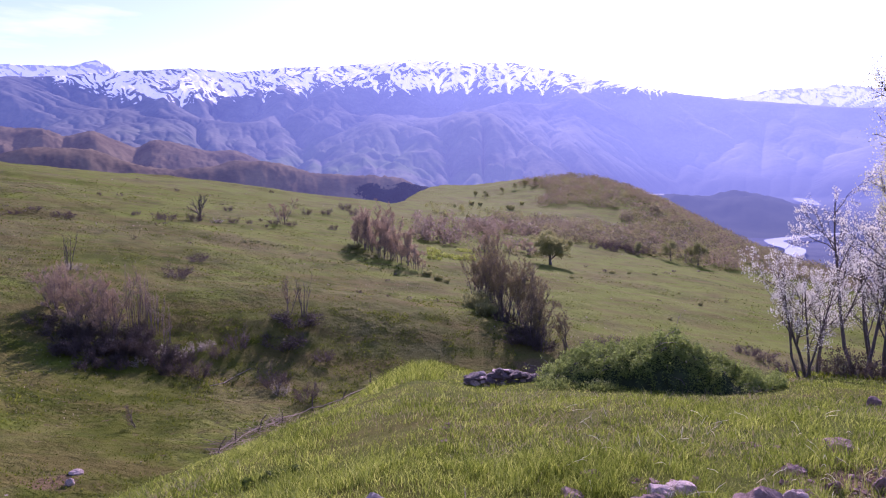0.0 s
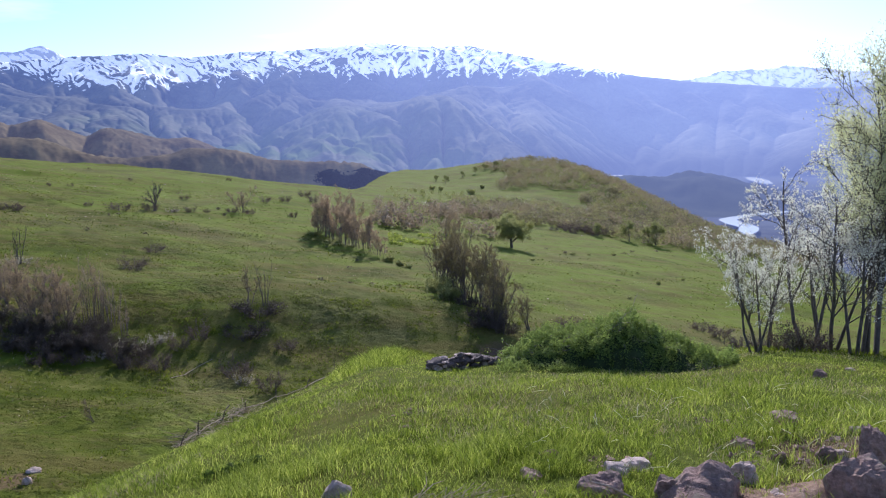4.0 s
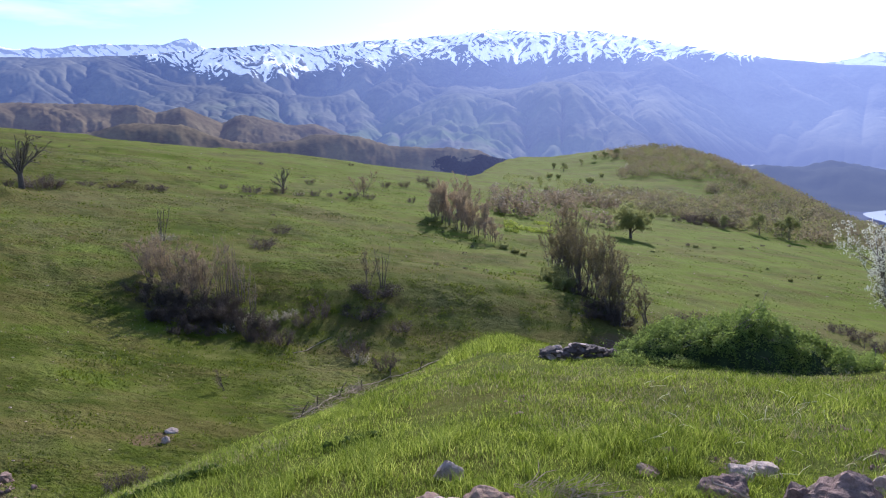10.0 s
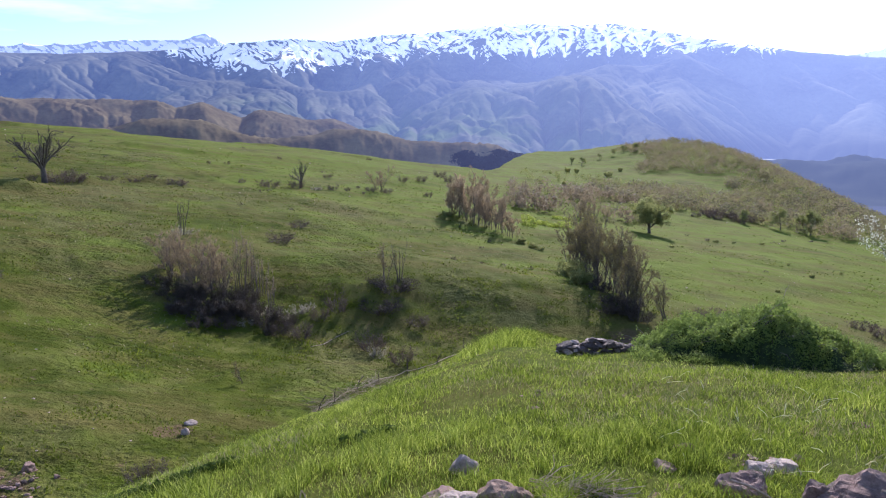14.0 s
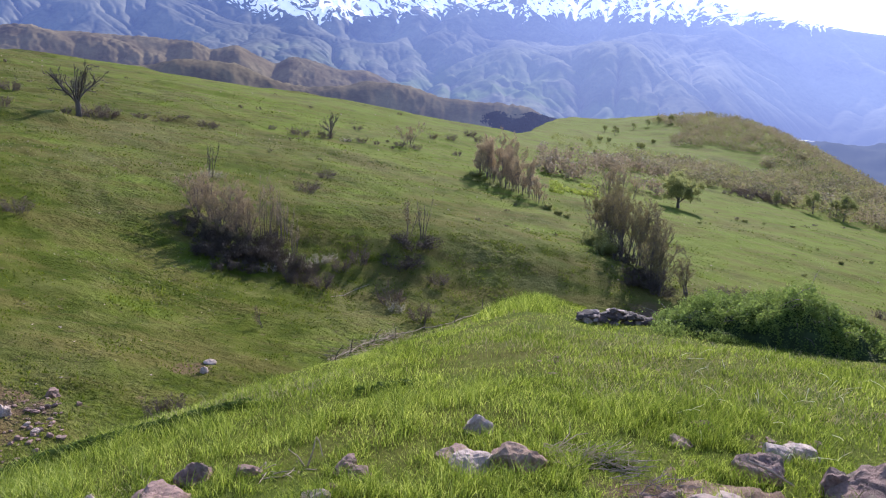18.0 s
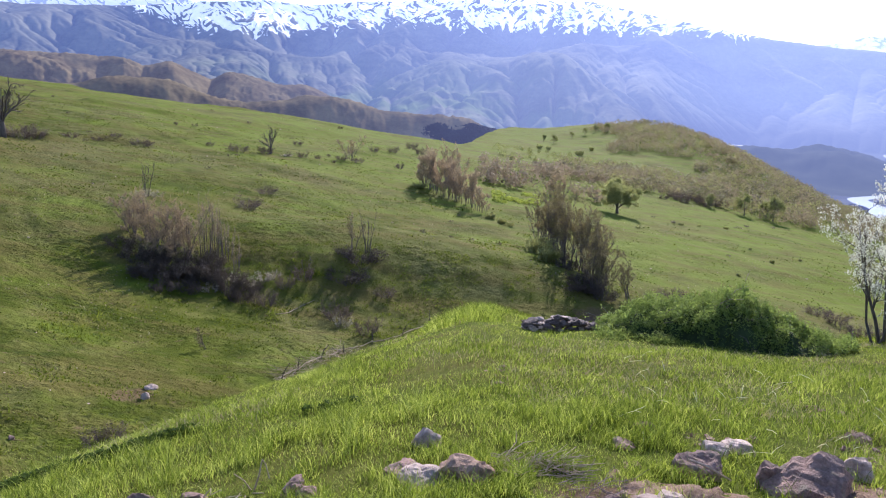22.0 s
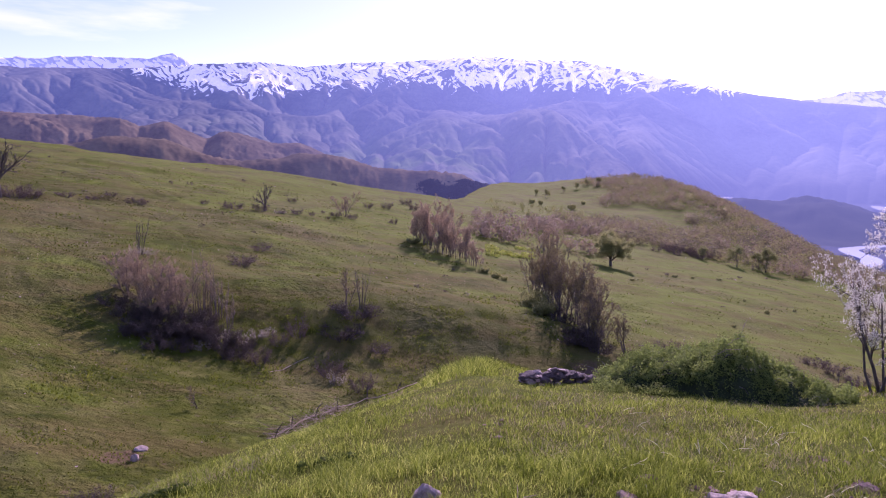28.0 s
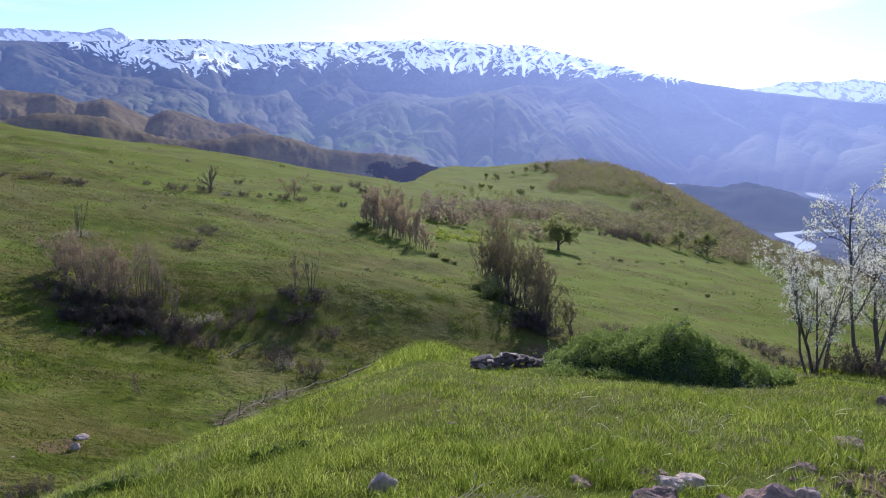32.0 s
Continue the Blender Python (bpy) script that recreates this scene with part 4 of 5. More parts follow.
plant("bush", "leafless_bush", 17.8, 52.0, 1.6, "thin greyish bush behind the bramble mound", "bush", "leafless bushes", 1.0)

# row of trees across the pasture
for b, r, h in ((-2.7, 97.5, 4.7), (-2.2, 96.2, 4.9), (-1.7, 94.6, 4.8), (-1.2, 92.8, 4.7), (-0.7, 91.2, 4.6), (-0.2, 90.0, 4.4), (0.4, 88.4, 4.5), (0.9, 86.8, 4.3), (1.5, 85.2, 4.0), (2.1, 83.3, 3.6), (2.5, 82.6, 2.6), (-2.4, 98.6, 4.6), (-1.9, 97.2, 4.7), (-1.0, 94.0, 4.6), (-0.4, 92.4, 4.5), (0.2, 90.6, 4.3), (1.2, 87.6, 4.0)):
    plant("rusty", "row_tree", b, r, h, "rust-brown budding tree in the row across the pasture", "tree", "row of budding trees", 1.0)
plant("rosy", "row_tree", -0.5, 103.5, 6.3, "tall reddish leafless tree at the back of the row", "tree", wide=1.0)
plant("rosy", "row_tree", 0.3, 104.5, 5.6, "tall reddish leafless tree at the back of the row", "tree", wide=1.0)
for b, r, h, w in ((-2.9, 95.0, 0.7, 1.8), (3.0, 80.5, 0.8, 1.2), (4.0, 78.0, 0.8, 1.0), (4.7, 77.0, 0.6, 0.9)):
    plant("green_bush", "low_bush", b, r, h, "low dark bush by the row of trees", "bush", "low bushes by the row", w)

# upper pasture
plant("fork", "pollard_tree", -32.8, 90.5, 6.6, "old leafless tree with thick dark forked trunk", "tree", wide=0.95)
plant("fork", "bare_tree", -14.7, 104.0, 3.8, "small leafless tree with spreading crown", "tree", wide=0.9)
plant("rosy", "budding_tree", -8.4, 110.0, 4.2, "round pinkish budding tree with bushes at its foot", "tree", wide=1.1)
for b, r, h, w in ((-31.7, 91.0, 2.1, 1.3), (-30.9, 91.6, 1.7, 1.2), (-33.6, 89.6, 0.9, 1.0), (-28.7, 94.6, 0.9, 1.8), (-25.8, 97.8, 0.7, 1.8), (-24.0, 96.6, 1.2, 1.7), (-27.0, 96.0, 0.7, 1.6), (-19.2, 103.6, 0.9, 1.0), (-17.1, 100.4, 1.4, 1.4), (-15.1, 102.6, 1.5, 1.1),
                    (-12.2, 104.6, 1.1, 1.2), (-11.0, 106, 0.8, 1.0), (-13.4, 104, 0.6, 1.2), (-9.1, 108.2, 1.1, 1.3), (-7.8, 109.0, 1.0, 1.3), (-4.5, 112.4, 1.2, 0.9), (-36.8, 108, 1.8, 1.2), (-12.6, 122, 1.1, 1.0), (-5.0, 132, 1.6, 1.0), (-6.6, 128, 1.3, 1.1), (-37.4, 91, 1.6, 0.7), (-2.8, 140, 2.0, 0.9), (-3.6, 150, 1.8, 1.2), (-1.6, 128, 1.4, 1.3)):
    plant("bush", "pasture_bush", b, r, h, "grey-brown leafless bush on the upper pasture", "bush", "bushes of the upper pasture", w)

plant("white_bush", "flowering_bush", -13.5, 103.4, 0.8, "pale bush beside a small leafless tree", "bush", "flowering bushes", 1.6)

# lone tree, meadow edge and the round hill
plant("dome", "lone_tree", 13.15, 108.2, 4.7, "lone spreading tree in young leaf on the meadow", "tree", wide=1.3, variant=2)
for b, r, h in ((7.6, 114, 4.4), (8.2, 115, 4.0), (8.9, 116, 2.8)):
    plant("rosy", "hill_foot_tree", b, r, h, "grey budding tree at the foot of the round hill", "tree", "trees at the hill foot", 1.0)
for b, r, h in ((22.5, 141.5, 3.0), (24.5, 143.5, 3.4), (24.0, 146, 2.6), (20.0, 142, 2.0), (11.0, 300, 2.2), (11.9, 300, 2.6), (10.2, 292, 2.0), (9.2, 286, 1.8), (7.0, 262, 1.9), (7.8, 258, 2.3)):
    plant("round", "hill_tree", b, r, h, "small dark tree on the round hill", "tree", "trees of the round hill", 1.0)
for b, r, h, w in ((6.7, 230, 1.8, 1.3), (7.4, 228, 1.6, 1.2), (9.9, 222, 2.2, 1.6), (10.8, 240, 1.6, 1.3), (5.9, 205, 1.3, 1.2), (8.7, 190, 1.3, 1.2), (6.5, 175, 1.3, 1.4), (12.0, 205, 1.3, 1.4), (4.6, 170, 1.2, 1.2)):
    plant("green_bush", "hill_bush", b, r, h * 0.9, "grey-green bush on the open side of the round hill", "bush", "bushes of the round hill", w * 0.6)
for b, r, h, w in ((14.9, 93, 0.5, 1.2), (18.1, 108.6, 0.6, 1.4), (24.8, 89, 0.8, 0.8), (22.6, 75, 0.4, 1.2), (19.4, 110, 0.5, 1.2), (21.3, 113, 0.5, 1.6), (26.6, 96, 0.5, 1.2), (23.2, 96, 0.4, 1.2)):
    plant("green_bush", "meadow_tuft", b, r, h * 0.7, "small dark tuft on the bright meadow", "bush", "tufts of the meadow", w)
for k in range(11):
    plant("bush", "hill_foot_bush", 16.6 + 0.4 * k + 0.1 * ((k * 3) % 4), 141 + 2.5 * ((k * 7) % 4), 1.3 + 0.35 * ((k * 5) % 4), "dark bush of the hedge at the foot of the round hill", "bush", "hedge at the hill foot", 1.15)
plant("slender", "meadow_sapling", 29.8, 61.0, 1.3, "small dark sapling at the meadow's edge", "sapling", wide=1.6)
for b, r, h in ((28.3, 66, 1.2), (29.4, 64, 1.3), (31.0, 62, 1.2), (32.6, 62, 1.3), (34.5, 62, 1.2), (37.5, 62, 1.2)):
    plant("bush", "hedge_bush", b, r, h, "dark leafless bush of the hedge below the meadow", "bush", "hedge below the meadow", 1.2)

# blossoming trees on the knoll's brow
for b, r, h, ln in ((31.9, 17.6, 2.7, (0.06, -0.22)), (32.6, 17.8, 3.0, (0.0, 0.0)), (33.1, 19.0, 2.6, (0.0, 0.05)), (35.7, 18.4, 4.2, (0, -0.03)), (37.2, 18.8, 3.8, (0, 0.04)), (38.6, 18.2, 3.7, (0, -0.04)), (36.6, 20.4, 3.6, (0, 0.0))):
    plant("blossom", "blossom_tree", b, r, h, "slim tree covered in white blossom on the brow", "tree", "blossoming trees", 0.95, ln)
for b, r, h in ((39.3, 18.8, 5.2), (40.1, 18.4, 6.2), (42.2, 18.4, 6.4), (44.6, 17.8, 6.4), (47.5, 18.0, 6.0)):
    plant("leafy", "leafing_tree", b, r, h, "tall dark-stemmed tree with pale olive leaves", "tree", "leafing trees", 0.8)
for b, r, h, w in ((35.4, 17.6, 0.9, 0.8), (34.2, 18.0, 0.7, 0.9), (36.4, 18.6, 0.6, 1.0), (42.6, 17.0, 0.8, 1.0)):
    plant("bush", "leafless_bush", b, r, h, "dark bush between the blossoming trees", "bush", "leafless bushes", w)
plant("slender", "gully_sapling", -19.8, 35.2, 1.1, "little sapling leaning on the gully floor", "sapling", wide=1.6, lean=(0.1, -0.3))


# ---- bramble mound ----
def mound():
    ob = thing("bramble_mound", spot(19.3, 12.6), "rounded mound overgrown with dark green brambles", "bush")
    o = spot(19.3, 12.6)
    rng = np.random.default_rng(77)
    ax = np.array((math.cos(radians(19.3)), -math.sin(radians(19.3))))
    ay = np.array((ax[1] * -1, ax[0]))
    lumps = ((-1.2, 0.4, 0.5, 0.36, 0.9), (-0.6, 0.4, 0.7, 0.60, 1.2), (-0.1, 0.4, 0.75, 0.72, 1.2), (0.4, 0.35, 0.75, 0.80, 1.3), (0.9, 0.25, 0.7, 0.78, 1.2), (1.35, 0.15, 0.6, 0.54, 1.0), (1.8, 0.0, 0.55, 0.34, 0.9), (2.15, 0.0, 0.45, 0.2, 0.8))

    def top(u, v):
        t = np.zeros_like(u)
        for cu, cv, w, h, d in lumps:
            t = np.maximum(t, h * np.sqrt(np.clip(1 - ((u - cu) / w) ** 2 - ((v - cv) / d) ** 2, 0, None)))
        return t
    us, vs = np.meshgrid(np.linspace(-2.9, 2.9, 120), np.linspace(-1.3, 1.7, 50))
    h = top(us, vs) * (1 + 0.16 * fbm(us * 3.1, vs * 3.1, 3, 7)) - 0.12
    x, y = o.x + us * ax[0] + vs * ay[0], o.y + us * ax[1] + vs * ay[1]
    z = height(x, y) + h
    v = np.stack([x - o.x, y - o.y, z - o.z], -1).reshape(-1, 3)
    # solid dark green core behind the gaps in the leaves
    m = Nodes("mound_core")
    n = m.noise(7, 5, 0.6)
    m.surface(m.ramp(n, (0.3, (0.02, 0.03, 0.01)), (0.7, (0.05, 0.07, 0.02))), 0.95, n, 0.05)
    part("earth_core", mesh_of("earth_core", v, grid_faces(50, 120), m.mat), ob, "dark green core under the leaves")
    n = 170000
    u, w = rng.uniform(-2.9, 2.9, n), rng.uniform(-1.3, 1.7, n)
    t = top(u, w)
    keep = t > 0.05
    u, w, t = u[keep], w[keep], t[keep]
    clump = 0.17 * fbm(u * 3.6, w * 3.6, 3, 8)
    x, y = o.x + u * ax[0] + w * ay[0], o.y + u * ax[1] + w * ay[1]
    at = np.stack([x - o.x, y - o.y, height(x, y) - o.z + t * (1 + 0.16 * fbm(u * 3.1, w * 3.1, 3, 7)) - 0.1 + np.abs(rng.normal(size=len(u))) * 0.07 + clump], -1)
    slope = np.stack([np.full(len(u), 0.0), np.full(len(u), -0.3), np.full(len(u), 0.8)], -1) + 0.6 * rng.normal(size=(len(u), 3))
    lv, lf = leaves(rng, at, 0.021, 0.0, 1.4, slope)
    tagged(part("foliage", mesh_of("foliage", lv, lf, BRAMBLE), ob), kind="stuff")
    sprays = []
    for _ in range(90):
        k = rng.integers(len(at))
        p = at[k] - np.array((0, 0, 0.1))
        d = np.array((rng.normal() * 0.6, rng.normal() * 0.6 - 0.2, 1.0)) * rng.uniform(0.12, 0.3)
        q = p + d
        sprays.append((np.array([p, p + d * 0.6, q + np.array((d[0] * 0.3, d[1] * 0.3, -0.05))]), (0.006, 0.005, 0.002)))
    v, f = tubes(sprays, 3)
    tagged(part("cane_tangle", mesh_of("cane_tangle", v, f, TWIG), ob), kind="stuff")
    at2 = np.concatenate([np.linspace(p[0], p[-1], 6) + rng.normal(size=(6, 3)) * 0.03 for p, _ in sprays])
    lv, lf = leaves(rng, np.repeat(at2, 2, axis=0) + rng.normal(size=(len(at2) * 2, 3)) * 0.025, 0.024, 0.3, 1.4)
    tagged(part("spray_foliage", mesh_of("spray_foliage", lv, lf, BRAMBLE), ob), kind="stuff")


mound()


# ---- grass, scrub and other stuff ----
def blades(name, rng, x, y, tall, width, material, label, category="grass", bend=0.45, drop=0.0):
    """Bent grass blades, one at each place, as one object of kind stuff."""
    n = len(x)
    a = rng.uniform(0, 2 * math.pi, n)
    side = np.stack([np.cos(a), np.sin(a), 0 * a], -1) * np.asarray(width)[:, None] / 2
    b = rng.uniform(0, 2 * math.pi, n)
    tip = np.stack([np.cos(b), np.sin(b), 0 * b], -1) * (np.asarray(tall) * rng.uniform(0.1, bend, n) * 2)[:, None]
    foot = np.stack([x, y, height(x, y) - 0.015 - drop], -1)
    up = np.zeros((n, 3))
    up[:, 2] = tall
    mid = foot + up * 0.6 + tip * 0.3
    v = np.stack([foot - side, foot + side, mid + side * 0.75, mid - side * 0.75, foot + up + tip], 1).reshape(-1, 3)
    k = np.arange(n)[:, None] * 5
    f = np.concatenate([k + np.array((0, 1, 2)), k + np.array((0, 2, 3)), k + np.array((3, 2, 4))])
    return tagged(new(name, mesh_of(name, v, f, material)), label, category, kind="stuff")


def scatter(rng, n, r0, r1, b0, b1, power=0.0):
    """Places in a sector, as dense near the eye as far from it in the view."""
    r = np.exp(rng.uniform(math.log(r0), math.log(r1), n)) if power == 0 else (r0**power + rng.uniform(0, 1, n) * (r1**power - r0**power)) ** (1 / power)
    a = np.radians(rng.uniform(b0, b1, n))
    return r * np.sin(a), r * np.cos(a), r


def clumps(name, rng, x, y, tall, wide, count, size, material, label, category):
    """Shrubs and far tree crowns: loose domes of many small leaf sprays, one object of kind stuff."""
    n = len(x)
    base = np.repeat(np.stack([x, y, height(x, y)], -1), count, axis=0)
    t, w = np.repeat(tall, count), np.repeat(wide, count)
    d = rng.normal(size=(n * count, 3))
    d /= np.linalg.norm(d, axis=1)[:, None]
    d *= (rng.uniform(0.25, 1.0, n * count) ** 0.5)[:, None]
    at = base + np.stack([d[:, 0] * w / 2, d[:, 1] * w / 2, t * (0.5 + 0.5 * d[:, 2])], -1)
    v, f = leaves(rng, at, 1.0, 0.0, 1.4, d + np.array((0, 0, 0.25)))
    centre = np.repeat(at, 4, axis=0)
    v = centre + (v - centre) * np.repeat(t * size, 4)[:, None]
    return tagged(new(name, mesh_of(name, v, f, material)), label, category, kind="stuff")


rng = np.random.default_rng(11)


def bare_earth(x, y):
    """How bare the ground is among the foreground stones, 0 to 1."""
    k = 0
    for cx, cy, rad in ((2.6, 3.5, 0.8), (1.0, 3.4, 0.45), (3.9, 4.4, 0.8)):
        k = np.maximum(k, 1 - np.hypot(x - cx, y - cy) / rad)
    return np.clip(k * 2 + 0.6 * fbm(x * 1.5, y * 1.5, 3, 61), 0, 1)


# lush blades on the knoll, in patches of different height
x, y, r = scatter(rng, 470000, 2.6, 24, -52, 52)
patch = fbm(x / 1.3, y / 1.3, 3, 33)
keep = (rng.uniform(0, 1, len(x)) > bare_earth(x, y) * 0.93) & (patch > -1.5 + 0.5 * rng.normal(size=len(x)))
x, y, r, patch = x[keep], y[keep], r[keep], patch[keep]
az = np.degrees(np.arctan2(x, y))
tuft = smooth(0.0, 0.75, fbm(x / 0.22, y / 0.22, 2, 62)) * smooth(14, 6, r)
tall = (0.030 + 0.045 * np.clip(patch + 0.4, 0, 1.6) + 0.075 * tuft) * rng.uniform(0.35, 1.4, len(x))
blades("knoll_grass", rng, x, y, tall, 0.0026 + 0.00054 * r, GRASS, "lush bright green grass on the knoll", bend=0.6)
x, y, r = scatter(rng, 46000, 2.6, 20, -50, 52)
keep = fbm(x / 2.2, y / 2.2, 3, 35) + 0.55 * smooth(5, 25, np.degrees(np.arctan2(x, y))) + 0.7 * bump(x, y, 1.2, 8.5, 1.8, 2.2) - 0.3 * smooth(10, 16, r) > 0.30 + 0.2 * rng.normal(size=len(x))
x, y, r = x[keep], y[keep], r[keep]
blades("withered_grass", rng, x, y, rng.uniform(0.03, 0.11, len(x)), 0.004 + 0.0006 * r, STRAW, "withered straw-coloured grass among the green", bend=0.8)
# rank dark weeds along the ledge on the gully side
x, y, r = scatter(rng, 26000, 5.8, 8.2, -48, -8, 2)
az = np.degrees(np.arctan2(x, y))
along = r - 5.95 - 0.028 * np.clip(-12 - az, 0, 40) - 0.08 * vnoise(x, y, 39)
keep = np.abs(along) < (0.04 + 0.15 * smooth(-10, -28, az)) * smooth(-0.6, 0.2, vnoise(x * 1.1, y * 1.1, 64))
x, y = x[keep][:1500], y[keep][:1500]
clumps("ledge_weeds", rng, x, y, rng.uniform(0.05, 0.12, len(x)), rng.uniform(0.08, 0.2, len(x)), 30, 0.22, leaf_material("dark_weed_leaves", (0.030, 0.050, 0.010), (0.10, 0.145, 0.030), 0.4), "rank dark green weeds along the ledge", "weeds")
# tall tuft on the knoll's corner
x, y, r = scatter(rng, 2600, 12.5, 17.5, -2.5, 4.5, 2)
blades("corner_tuft", rng, x, y, rng.uniform(0.10, 0.24, len(x)) * smooth(4.5, 2.0, np.abs(np.degrees(np.arctan2(x, y)) - 1.2)) + 0.03, np.full(len(x), 0.014), GRASS, "tall pale grass on the knoll's corner", bend=0.6)
# the same turf round and behind the eye
x, y, r = scatter(rng, 30000, 0.7, 7, 50, 310)
blades("knoll_grass_behind", rng, x, y, rng.uniform(0.04, 0.12, len(x)), 0.005 + 0.0012 * r, GRASS, "short green grass round the standpoint")
x, y, r = scatter(rng, 9000, 0.5, 2.7, -52, 52, 2)
blades("trodden_grass", rng, x, y, rng.uniform(0.02, 0.07, len(x)), 0.005 + 0.0012 * r, GRASS, "short trodden grass at the standpoint")
# rough tussocks on the gully bank
x, y, r = scatter(rng, 20000, 38.5, 51.5, -19, 7, 2)
keep = fbm(x / 0.8, y / 0.8, 2, 38) > 0.1
blades("bank_tussocks", rng, x[keep], y[keep], rng.uniform(0.08, 0.2, int(keep.sum())) * 0.6, np.full(int(keep.sum()), 0.05), TURFGRASS, "rough dark tussocks on the gully bank", bend=0.5)
# nettles and weeds before the bramble mound
x, y, r = scatter(rng, 240, 11.4, 12.6, 12.3, 28.0, 1)
keep = vnoise(x * 1.2, y * 1.2, 63) + 0.9 * smooth(17, 11, np.degrees(np.arctan2(x, y))) > 0.3
clumps("mound_weeds", rng, x[keep], y[keep], rng.uniform(0.06, 0.22, int(keep.sum())), rng.uniform(0.15, 0.4, int(keep.sum())), 70, 0.12, leaf_material("nettle_leaves", (0.10, 0.14, 0.035), (0.28, 0.34, 0.10), 0.5), "green nettles and weeds before the mound", "weeds")
# a line of hoof-trodden clods
for k in range(9):
    b = -11.4 + 0.5 * k
    plant("green_bush", "grass_clod", b, 87.5 + 0.3 * (k % 3), 0.2, "small dark clod in a trodden line", "clod", "line of clods", 1.3)
# tufts of the pasture and the gully
x, y, r = scatter(rng, 120000, 17, 150, -50, 48)
lump = fbm(x / 2.6, y / 2.6, 3, 36)
keep = lump > 0.0 + 0.45 * rng.normal(size=len(x)) + 0.7 * smooth(60, 85, r) * smooth(0, 12, np.degrees(np.arctan2(x, y)))
x, y, r, lump = x[keep], y[keep], r[keep], lump[keep]
blades("pasture_tufts", rng, x, y, (0.07 + 0.06 * np.clip(lump, 0, 1.2)) * rng.uniform(0.6, 1.4, len(x)), 0.02 + 0.0013 * r, TURFGRASS, "short tufted pasture grass", bend=0.6)
x, y, r = scatter(rng, 16000, 20, 150, -50, 40)
keep = fbm(x / 9, y / 9, 3, 37) > 0.35
blades("dry_tufts", rng, x[keep], y[keep], rng.uniform(0.05, 0.13, int(keep.sum())), 0.02 + 0.0012 * r[keep], STRAW, "dry ochre tufts on the pasture", bend=0.8)


# brown scrub wood on the flank of the round hill
x, y, r = scatter(rng, 30000, 135, 345, 2, 36, 1.6)
az = np.degrees(np.arctan2(x, y))
wig = 1.6 * fbm(x / 30, y / 30, 3, 44)
upper = (r > 238 + 6 * wig) & (az > 12.2 + 1.2 * wig)
lower = (r > 146 + 5 * wig) & (r < 196 + 7 * wig) & (az > 9 + wig)
flank = (r > 142 + 5 * wig) & (az > 18.5 + 1.2 * wig)
foot = (r < 150) & (az > 2.5) & (az < 9.5) & (wig > 0.3)
keep = (upper | lower | flank | foot) & (vnoise(x / 7, y / 7, 45) > -0.75)
x, y = x[keep], y[keep]
x, y = x[:5200], y[:5200]
tall = rng.uniform(1.0, 2.9, len(x))
k = rng.uniform(0, 1, len(x)) + 0.25 * vnoise(x / 25, y / 25, 46)
for lo, hi, mat_, text in ((-1, 0.5, HILLSCRUB, "leafless brown scrub wood on the hill flank"), (0.5, 0.86, HILLOLIVE, "olive-yellow young scrub on the hill flank"), (0.86, 3, DARKWOOD, "dark scrub on the hill flank")):
    s = (k > lo) & (k <= hi)
    clumps("hill_scrub", rng, x[s], y[s], tall[s], tall[s] * 1.5, 48, 0.11, mat_, text, "scrub")
# a few loose shrubs along the hill foot
x, y, r = scatter(rng, 260, 114, 152, 2, 13, 1)
keep = vnoise(x / 9, y / 9, 47) > 0.1
x, y = x[keep], y[keep]
clumps("foot_scrub", rng, x, y, rng.uniform(1.2, 3.2, len(x)), rng.uniform(1.4, 3.0, len(x)), 60, 0.10, FOOTWOOD, "pinkish leafless shrubs along the hill foot", "scrub")
x, y, r = scatter(rng, 160, 118, 215, 3, 12, 1)
clumps("green_scrub", rng, x, y, rng.uniform(0.5, 1.5, len(x)), rng.uniform(0.8, 2.2, len(x)), 40, 0.17, LEAF, "small grey-green shrubs on the hill", "scrub")
# yellow-green flowering weeds before the hill foot
x, y, r = scatter(rng, 500, 92, 110, 3.2, 7.0, 1)
keep = vnoise(x / 3, y / 3, 48) > 0.15
clumps("yellow_weeds", rng, x[keep], y[keep], np.full(int(keep.sum()), 0.5), np.full(int(keep.sum()), 0.7), 14, 0.35, leaf_material("yellow_weed", (0.25, 0.30, 0.05), (0.45, 0.48, 0.12), 0.4), "pale yellow-green weeds on the meadow", "weeds")


